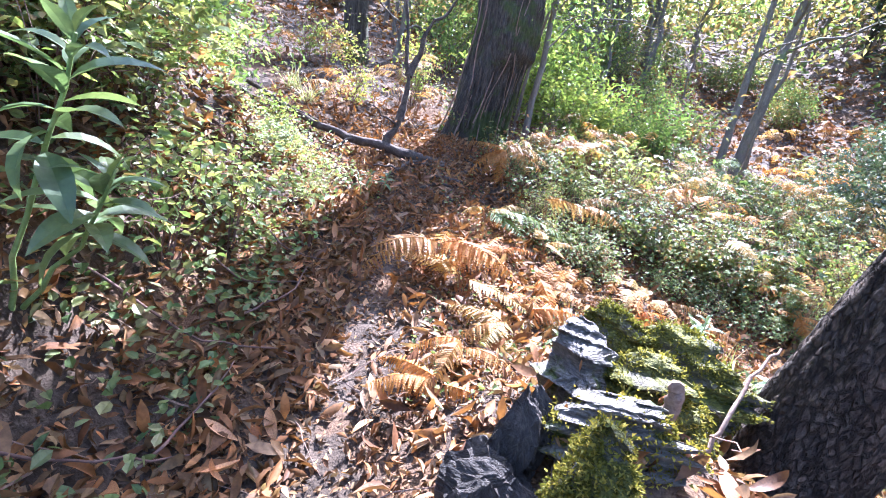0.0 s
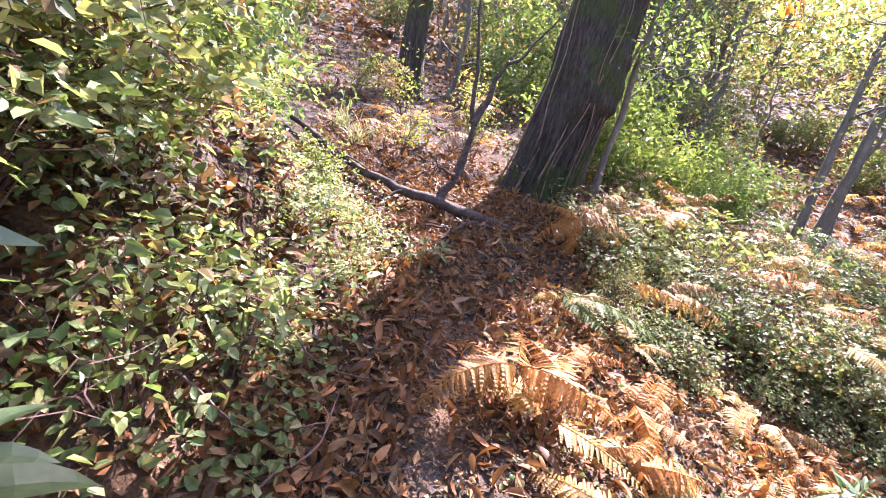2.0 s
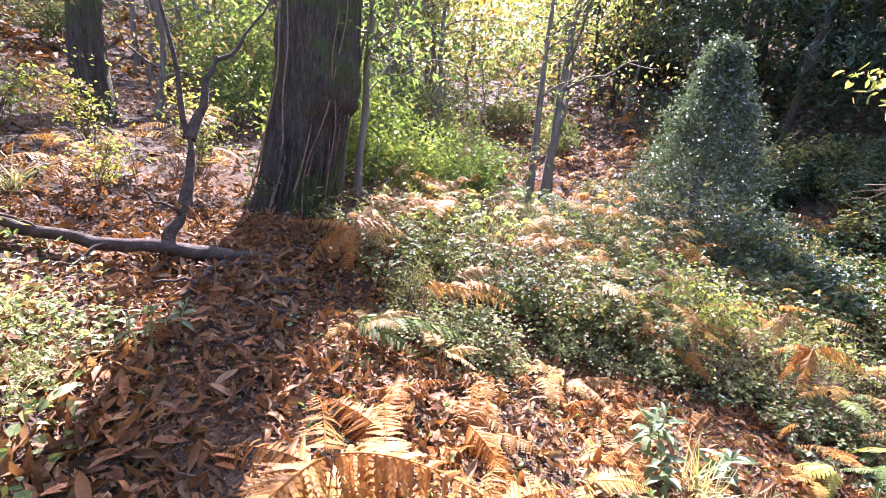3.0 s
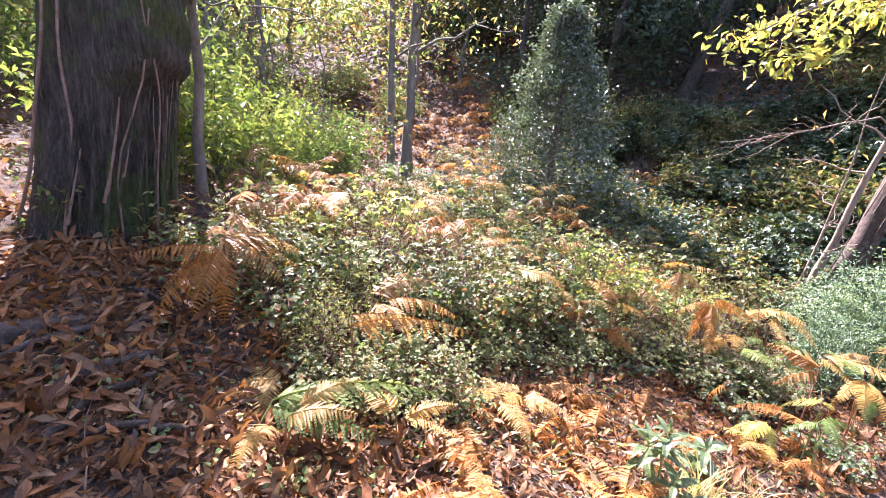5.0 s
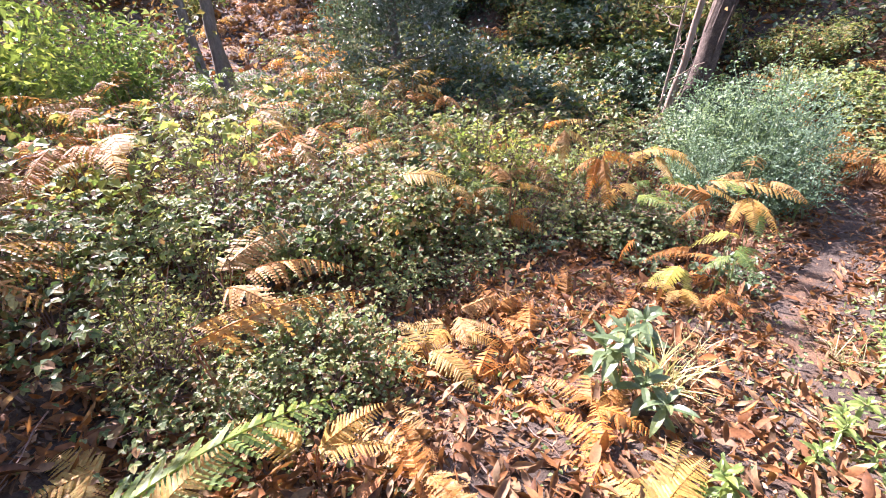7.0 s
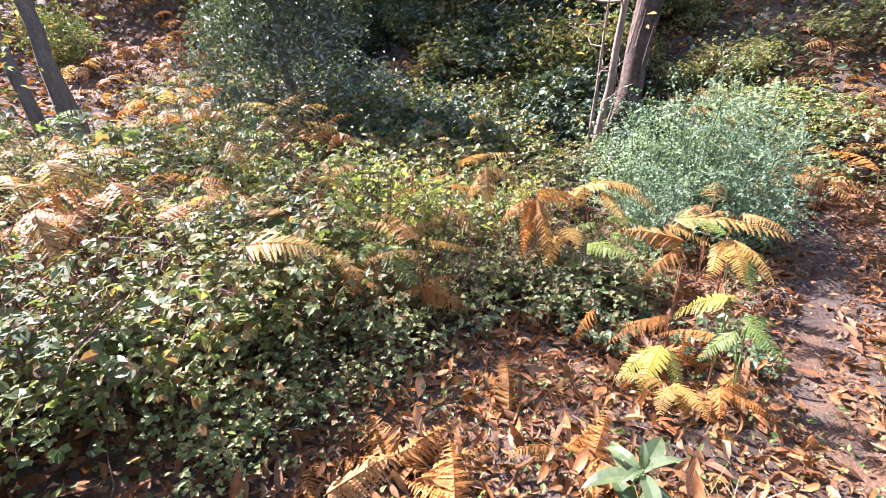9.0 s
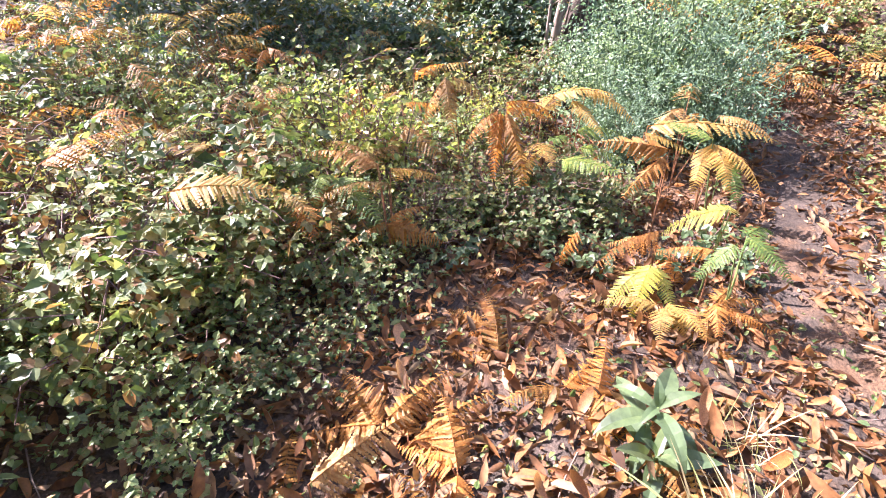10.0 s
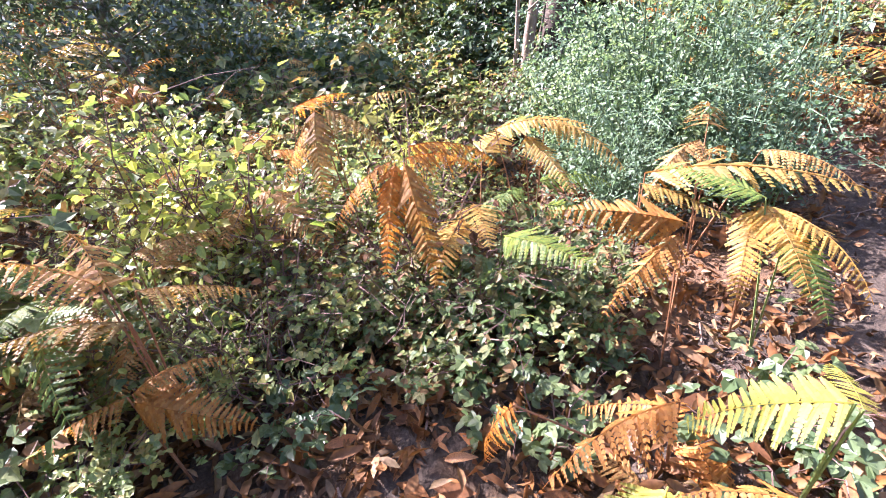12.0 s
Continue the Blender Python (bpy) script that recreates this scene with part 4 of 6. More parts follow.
# undergrowth
rng = np.random.default_rng(22)
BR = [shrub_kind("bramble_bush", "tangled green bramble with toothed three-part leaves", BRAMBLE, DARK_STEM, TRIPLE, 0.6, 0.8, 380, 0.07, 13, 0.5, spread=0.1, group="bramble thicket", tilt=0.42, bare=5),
      shrub_kind("bramble_bush", "yellow-green bramble with three-part leaves, sunlight put into the colour", BRAMBLE_LIGHT, DARK_STEM, TRIPLE, 0.55, 0.75, 360, 0.068, 13, 0.5, spread=0.1, group="bramble thicket", tilt=0.42, bare=5),
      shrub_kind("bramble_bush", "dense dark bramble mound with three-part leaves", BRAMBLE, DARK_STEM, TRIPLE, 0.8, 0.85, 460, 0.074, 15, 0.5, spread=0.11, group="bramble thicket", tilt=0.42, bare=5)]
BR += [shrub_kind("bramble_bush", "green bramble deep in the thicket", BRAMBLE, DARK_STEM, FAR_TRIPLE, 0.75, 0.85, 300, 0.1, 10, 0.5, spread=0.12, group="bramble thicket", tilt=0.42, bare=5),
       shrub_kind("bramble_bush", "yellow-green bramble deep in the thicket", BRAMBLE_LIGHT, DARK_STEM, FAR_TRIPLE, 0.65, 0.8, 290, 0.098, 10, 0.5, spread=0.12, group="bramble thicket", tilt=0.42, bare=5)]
sp = [[], [], [], [], []]
for q in range(270):
    x, y = rng.uniform(0.9, 12.5), rng.uniform(2.2, 12.5)
    if y < low_edge(x) + 1.2 or not clear(x, y, EYE_LINE, 0.95) or math.hypot(x - 0.5, y - 6.9) < 0.9 or (rng.uniform() < 0.5 and y > 7.5) or wave(x, y, 2.3, 4) < -0.25:
        continue
    if line_distance(np.array(x), np.array(y), LOWER) < 0.9:
        continue
    sc = rng.choice([0.45, 0.6, 0.85, 1.1, 1.4]) * rng.uniform(0.85, 1.1) * min(1.0, 0.75 + 0.3 * (y - low_edge(x)))
    near_by = min(math.hypot(x - a_, y - b_) for a_, b_ in EYE_LINE) < 2.6
    sp[int(rng.choice([0, 1, 1, 1, 2] if near_by else [3, 3, 4]))].append((x, y, rng.uniform(0, 360), sc))
for x in np.arange(1.2, 5.5, 0.3):        # the front of the thicket
    for back, sc in ((0.3, 0.55), (0.75, 0.7), (1.2, 0.85)):
        xx = x + rng.uniform(-0.12, 0.12)
        yy = low_edge(xx) + back + rng.uniform(-0.1, 0.1)
        if clear(xx, yy, EYE_LINE, 0.85) and rng.uniform() < 0.6:
            sp[int(rng.choice([0, 1, 2, 1, 1]))].append((xx, yy, rng.uniform(0, 360), sc * rng.uniform(0.8, 1.15)))
for x, y, sc in ((2.65, 5.65, 1.0), (3.2, 5.5, 1.05), (3.75, 5.35, 1.0), (4.2, 5.2, 0.9)):
    sp[2].append((x, y, 90 * x, sc))
for i_, (x, y, sc) in enumerate(((1.15, 4.75, 0.5), (1.4, 4.6, 0.5), (1.7, 4.6, 0.55), (2.0, 4.55, 0.5), (1.3, 4.9, 0.6), (1.6, 4.9, 0.65), (1.9, 4.85, 0.65))):
    sp[i_ % 2].append((x, y, 70 * i_, sc))
for q in range(50):
    x, y = rng.uniform(-3.4, -1.5), rng.uniform(0.9, 5.2)
    if y > 2.6 and (x > -2.4 or q % 2):
        continue
    sp[int(rng.choice([0, 1, 1, 2])) if x > -2.2 else int(rng.choice([3, 4, 4]))].append((x, y, rng.uniform(0, 360), rng.uniform(0.5, 1.0)))
for x, y in ((-1.0, 3.7), (-1.25, 4.1), (-1.5, 4.6), (-0.95, 4.25), (-1.8, 5.0), (-1.3, 3.4), (-1.9, 4.0), (-2.2, 3.3)):
    sp[1].append((x, y, rng.uniform(0, 360), rng.uniform(0.4, 0.6)))
for q in range(26):                       # low growth beyond the lower path
    x = rng.uniform(3.0, 9.0)
    sp[1].append((x, np.interp(x, LOWER[:, 0], LOWER[:, 1]) - rng.uniform(0.7, 2.2), rng.uniform(0, 360), rng.uniform(0.35, 0.7)))
for q in range(30):
    sp[int(rng.choice([3, 4]))].append((rng.uniform(8.2, 14), rng.uniform(-2.5, 2.6), rng.uniform(0, 360), rng.uniform(0.5, 1.1)))
for kind, s_ in zip(BR, sp):
    clones(kind, s_)

rng = np.random.default_rng(23)
BUSH = [shrub_kind("shrub", "bright green broad-leaved shrub lit by the sun", LAUREL, GREY_BARK, TREE_LEAF, 1.9, 0.8, 2100, 0.09, 14, 0.1, group="green shrubs", spread=0.12),
        shrub_kind("shrub", "leafy green woodland shrub", CROWN_GREEN, GREY_BARK, TREE_LEAF, 2.4, 1.1, 1200, 0.13, 14, 0.1, group="green shrubs", spread=0.16),
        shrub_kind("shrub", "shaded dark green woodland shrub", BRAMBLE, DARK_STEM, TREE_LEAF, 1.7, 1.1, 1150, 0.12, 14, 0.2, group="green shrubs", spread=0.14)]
clones(BUSH[0], [(2.0, 8.4, 0, 1.15), (2.9, 9.6, 60, 1.1), (4.5, 10.1, 120, 1.0), (1.5, 9.2, 200, 1.3), (3.7, 9.9, 260, 0.8), (2.4, 10.6, 80, 1.3)])
far = [[(-2.6, 5.7, 20, 0.65), (-3.1, 5.0, 140, 0.8), (-3.3, 6.3, 260, 0.9), (-2.9, 4.2, 200, 0.6)], []]
for q in range(84):
    az, dist = rng.uniform(-95, 75), rng.uniform(10.5, 26)
    if -50 < az < -39 and dist < 25:      # open slope of rusty bracken
        continue
    far[1 if az < -47 else int(rng.integers(0, 2))].append((*polar(az, dist), rng.uniform(0, 360), rng.uniform(0.7, 1.4)))
for q in range(18):
    y_ = rng.uniform(-1, 7.5)
    far[1].append((rng.uniform(-5.2, -3.7) if y_ > 3.2 else rng.uniform(-4.8, -2.6), y_, rng.uniform(0, 360), rng.uniform(0.6, 1.0)))
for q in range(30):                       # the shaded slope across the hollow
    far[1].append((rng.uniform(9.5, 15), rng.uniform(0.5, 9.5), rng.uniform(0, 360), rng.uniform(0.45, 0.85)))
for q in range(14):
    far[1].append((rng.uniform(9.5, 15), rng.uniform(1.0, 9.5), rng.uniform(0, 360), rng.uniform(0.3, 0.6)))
clones(BUSH[1], far[0])
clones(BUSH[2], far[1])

MOUND = shrub_kind("bramble_bush", "glossy bramble mound on the far slope, shade put into its leaf colour", SHADE_LEAF, DARK_STEM, FAR_TRIPLE, 1.0, 1.15, 620, 0.15, 16, 0.5, "shrub", 0.16, "brambles on the far slope", 0.4)
mounds = []
while len(mounds) < 60:
    x, y = rng.uniform(8.4, 15.5), rng.uniform(0.2, 9.5)
    if y > 2.3 and math.hypot(x - 9.35, y - 8.45) > 1.6 and line_distance(np.array(x), np.array(y), LOWER) > 1.2:
        mounds.append((x, y, rng.uniform(0, 360), rng.uniform(0.6, 1.1)))
clones(MOUND, mounds)

SAP = shrub_kind("sapling", "young sapling with fresh yellow-green leaves above the brambles", BRAMBLE_LIGHT, DARK_STEM, FINE_LEAF, 1.1, 0.55, 330, 0.07, 8, 0.15, "sapling", 0.07, "saplings in the thicket")
clones(SAP, [(5.6, 5.3, 0, 1.0), (5.0, 5.05, 90, 0.8), (6.3, 5.9, 200, 1.0), (4.75, 4.75, 150, 0.75), (7.0, 4.9, 300, 0.9), (1.35, 5.35, 40, 0.5), (6.0, 4.4, 250, 0.85)])
YOUNG = shrub_kind("sapling", "tall young sapling with bright yellow-green leaves", YOUNG_LEAF, DARK_STEM, OVATE, 1.6, 0.6, 420, 0.06, 12, 0.12, "sapling", 0.06, "yellow saplings in the thicket")
clones(YOUNG, [(5.35, 4.85, 0, 0.95), (5.0, 5.05, 110, 0.85), (5.8, 5.2, 220, 1.0), (4.75, 5.3, 300, 0.7), (6.3, 4.3, 60, 0.75), (-1.5, 4.9, 40, 0.6), (-1.2, 6.9, 100, 0.6), (-0.4, 8.0, 200, 0.7), (-1.5, 8.6, 20, 0.8), (-2.3, 8.2, 150, 0.7), (-0.2, 9.2, 310, 0.9)])

FINE = [(v * np.array([1, 0.75, 1]), f3, f4) for v, f3, f4 in TREE_LEAF]
PALE = shrub_kind("shrub", "feathery shrub with fine olive-green leaves on thin upright stems", PALE_LEAF, DARK_STEM, FINE, 0.95, 0.5, 950, 0.034, 22, 0.06, "shrub", 0.045, "feathery shrubs in the thicket", 0.7, 3)
pale = [(1.3, 5.2, 0, 0.7), (1.75, 5.5, 80, 0.7)]
while len(pale) < 52:
    x, y = rng.uniform(2.0, 10.5), rng.uniform(3.2, 9.5)
    if y > low_edge(x) + 0.4 and clear(x, y, EYE_LINE, 1.5):
        pale.append((x, y, rng.uniform(0, 360), rng.uniform(0.6, 1.2)))
clones(PALE, pale)
CANES = shrub_kind("dead_canes", "tangle of dry reddish-brown dead canes", DEBRIS, DARK_STEM, OVATE, 0.7, 0.6, 60, 0.05, 24, 0.5, "canes", 0.1, "dead canes in the thicket")
canes = []
while len(canes) < 18:
    x, y = rng.uniform(1.4, 7.5), rng.uniform(3.6, 8.0)
    if low_edge(x) + 0.1 < y < low_edge(x) + 2.2 and clear(x, y, EYE_LINE, 1.7):
        canes.append((x, y, rng.uniform(0, 360), rng.uniform(0.6, 1.1)))
clones(CANES, canes)

# bank leaves take the lightened bramble colour, as if sunlit
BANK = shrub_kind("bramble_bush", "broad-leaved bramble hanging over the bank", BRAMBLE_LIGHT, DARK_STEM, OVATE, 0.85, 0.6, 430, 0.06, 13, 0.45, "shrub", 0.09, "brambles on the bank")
clones(BANK, [(rng.uniform(-1.95, -1.3), y_, rng.uniform(0, 360), rng.uniform(0.7, 1.05)) for y_ in np.linspace(1.4, 2.7, 8)] + [(-1.22, 2.0, 40, 0.75), (-1.15, 2.5, 150, 0.75), (-1.6, 1.0, 0, 0.8), (-1.5, 0.6, 90, 0.7), (-2.0, 0.9, 200, 1.0)])
for pts in ([(-1.35, 0.75), (-1.0, 1.0), (-0.72, 1.2)], [(-1.35, 1.55), (-0.95, 1.7), (-0.55, 1.85)], [(-1.3, 2.2), (-0.95, 2.25), (-0.7, 2.5)], [(-0.85, 1.1), (-0.75, 1.4), (-0.78, 1.7)], [(-1.2, 3.0), (-0.9, 2.8), (-0.6, 2.85)], [(-0.9, 2.0), (-0.7, 2.3), (-0.72, 2.8)]):
    stick([(x_, y_, ground_at(x_, y_) + 0.05 + 0.06 * (i_ == 1)) for i_, (x_, y_) in enumerate(pts)], (0.007, 0.003), DARK_STEM, "thin dry bramble cane trailing over the bank", "bramble_cane", 5)

# blue-green bush by the lower path
bb = shrub_kind("bush", "feathery blue-green bush with fine leaves beside the path", BROOM, BUSH_STALK, OVATE, 1.75, 0.75, 4300, 0.036, 58, 0.03, "bush", 0.032)
clones(bb, [(7.0, 2.35, 0, 1.12), (6.55, 1.95, 110, 0.85), (7.6, 2.0, 220, 1.1), (6.4, 2.75, 300, 0.72), (7.2, 2.85, 40, 0.8), (7.9, 2.6, 150, 1.0)])

rng = np.random.default_rng(24)
# rocks beside the trail
rock(0.50, 0.86, 0.47, (0.11, 0.17, 0.24), (-14, 10, 20), MOSSY, "rounded rock thickly covered in green moss", 4, 1, 1.2)
rock(0.65, 1.14, 0.43, (0.16, 0.26, 0.13), (-22, 14, 35), SLATE, "grey slate slab with patches of moss", 7, 2, 0.25)
rock(0.68, 1.47, 0.42, (0.16, 0.17, 0.17), (-10, 12, 30), SLATE, "dark layered slate rock", 9, 3, 0.0)
rock(0.93, 1.38, 0.38, (0.2, 0.25, 0.18), (-14, 15, 50), MOSSY, "mossy rock leaning against the slate", 5, 4, 0.75)
rock(1.2, 1.64, 0.30, (0.21, 0.34, 0.2), (-10, 14, 50), MOSSY, "long mossy rock at the edge of the slope", 5, 5, 0.8)
rock(0.94, 1.8, 0.30, (0.15, 0.22, 0.22), (-10, 10, 20), MOSSY, "mossy rock behind the dark slate", 5, 9, 0.9)
rock(0.24, 0.98, 0.24, (0.2, 0.19, 0.11), (12, -62, 20), DARK_SLATE, "dark split slate standing on edge by the trail", 9, 6, 0.0)
rock(0.37, 1.12, 0.34, (0.2, 0.12, 0.09), (5, -70, 30), DARK_SLATE, "dark split slate standing on edge by the trail", 8, 7, 0.0)
rock(0.36, 0.80, 0.27, (0.2, 0.17, 0.09), (10, -72, 35), DARK_SLATE, "dark split slate standing on edge by the trail", 9, 8, 0.0)
rock(0.08, 0.86, 0.1, (0.16, 0.2, 0.09), (10, -50, 10), DARK_SLATE, "dark split slate standing on edge by the trail", 9, 10, 0.0)
stick([(0.85, 1.17, 0.3), (0.84, 1.16, 0.5), (0.835, 1.155, 0.6)], (0.03, 0.024), VINE, "short broken wooden stub between the rocks", "stump")
stick([(0.93, 1.1, 0.32), (1.05, 1.17, 0.42), (1.2, 1.32, 0.55), (1.35, 1.42, 0.62)], (0.009, 0.005), VINE, "thin bent twig leaning on the plated trunk", "twig", 6, [((1.05, 1.17, 0.42), (0.97, 1.02, 0.5), 0.004)])

# fallen branch with a standing fork in front of the chestnut
stick([(0.2, 5.62, 0.1), (-0.1, 5.5, 0.2), (-0.54, 5.55, 0.28), (-0.95, 5.5, 0.36), (-1.4, 5.57, 0.46), (-1.85, 5.85, 0.6), (-2.35, 6.15, 0.78)], (0.07, 0.03), DEAD_WOOD,
      "dark fallen branch with an upright bare fork", twigs=[
          ((-0.54, 5.55, 0.26), (-0.42, 5.7, 0.6), 0.065), ((-0.42, 5.7, 0.58), (-0.36, 5.85, 1.1), 0.06), ((-0.36, 5.85, 1.08), (-0.12, 6.02, 1.72), 0.05),
          ((-0.12, 6.02, 1.7), (0.3, 6.2, 2.2), 0.02), ((-0.36, 5.85, 1.08), (-0.5, 6.0, 2.3), 0.03), ((-0.45, 5.65, 0.5), (-0.75, 5.6, 0.72), 0.018),
          ((-0.9, 5.5, 0.36), (-1.2, 5.2, 0.3), 0.015), ((-0.1, 5.5, 0.18), (-0.62, 4.75, 0.1), 0.028), ((-0.35, 5.1, 0.14), (-0.75, 5.15, 0.2), 0.014), ((-1.3, 5.55, 0.45), (-1.7, 5.5, 0.7), 0.014)])
for a, b, r in (((-0.25, 5.35), (0.5, 5.5), 0.022), ((-0.1, 4.8), (0.35, 5.05), 0.02), ((0.0, 5.05), (0.5, 5.2), 0.026), ((0.12, 4.55), (0.32, 5.05), 0.012), ((0.35, 4.6), (0.0, 4.75), 0.018), ((0.3, 6.0), (0.75, 5.4), 0.014)):
    stick([(*a, ground_at(*a) + r), ((a[0] + b[0]) / 2, (a[1] + b[1]) / 2 + 0.02, ground_at((a[0] + b[0]) / 2, (a[1] + b[1]) / 2) + r + 0.02), (*b, ground_at(*b) + r)], (r, r * 0.6), DEAD_WOOD, "dark dead branch lying in the fallen leaves")

# pale bare boughs and yellow leaves reaching over the lower slope
stick([(9.4, 2.9, 1.2), (8.6, 3.1, 1.4), (7.8, 3.4, 1.3), (7.2, 3.9, 1.1), (6.9, 4.5, 0.95)], (0.013, 0.004), PALE_BARK, "pale bare bough with fine twigs", "bare_bough", 6, [
    ((7.8, 3.4, 1.3), (7.0, 3.3, 1.6), 0.012), ((7.5, 3.6, 1.2), (6.8, 3.7, 1.35), 0.008), ((7.2, 3.9, 1.1), (6.6, 4.2, 1.2), 0.007), ((7.3, 3.8, 1.15), (7.1, 4.4, 0.7), 0.007), ((7.9, 3.3, 1.3), (7.3, 2.9, 1.75), 0.01), ((7.0, 4.2, 1.0), (6.6, 4.7, 0.75), 0.005)] + [((7.1 + 0.06 * q_, 4.0 - 0.07 * q_, 1.1 + 0.02 * q_), (6.55 + 0.05 * q_, 4.5 - 0.11 * q_, 0.85 + 0.07 * q_), 0.005) for q_ in range(9)])
yb = stick([(8.9, 2.6, 3.6), (8.0, 3.3, 3.0), (7.2, 4.1, 2.5), (6.8, 4.7, 2.1)], (0.03, 0.006), GREY_BARK, "bough of yellow and green chestnut leaves", "leafy_bough", 6, [
    ((8.0, 3.3, 3.0), (6.9, 3.2, 2.5), 0.012), ((7.6, 3.7, 2.8), (6.7, 3.7, 2.2), 0.01), ((7.2, 4.1, 2.5), (6.6, 4.1, 2.0), 0.008)])
g = Geo()
leaves_round(g, [blade(1.0, w_, 4, 0.2, c_, 0.55) for w_, c_ in ((0.42, 0.5), (0.36, -0.4), (0.45, 1.0))], [(6.9, 4.6, 2.2), (7.2, 4.2, 2.45), (6.9, 3.3, 2.45), (7.2, 3.3, 2.6), (6.8, 3.75, 2.25), (7.3, 3.7, 2.6), (6.7, 4.1, 1.95), (6.75, 3.8, 2.0), (7.7, 3.5, 2.9), (8.2, 3.2, 3.1)], 0.19, 620, 0.125, 0.45, 0.35)
part("foliage", g, YELLOW_LEAF, yb)
ob_ = stick([(2.6, 7.6, 3.6), (3.0, 7.3, 3.1), (3.1, 7.1, 2.7)], (0.012, 0.004), GREY_BARK, "thin hanging twig with a few orange chestnut leaves", "leafy_bough", 5)
g = Geo()
leaves_round(g, LANCE, [(3.1, 7.1, 2.68), (3.0, 7.25, 2.9)], 0.07, 14, 0.2, 0.6, 0.5)
part("foliage", g, BRACKEN_RUST, ob_, "dry orange leaves")
stick([(1.45, 7.3, 1.5), (1.9, 7.6, 2.0), (2.7, 7.9, 2.1), (3.6, 8.1, 2.0)], (0.014, 0.005), GREY_BARK, "thin bent branch arching from the sapling", "arching_branch", 5)


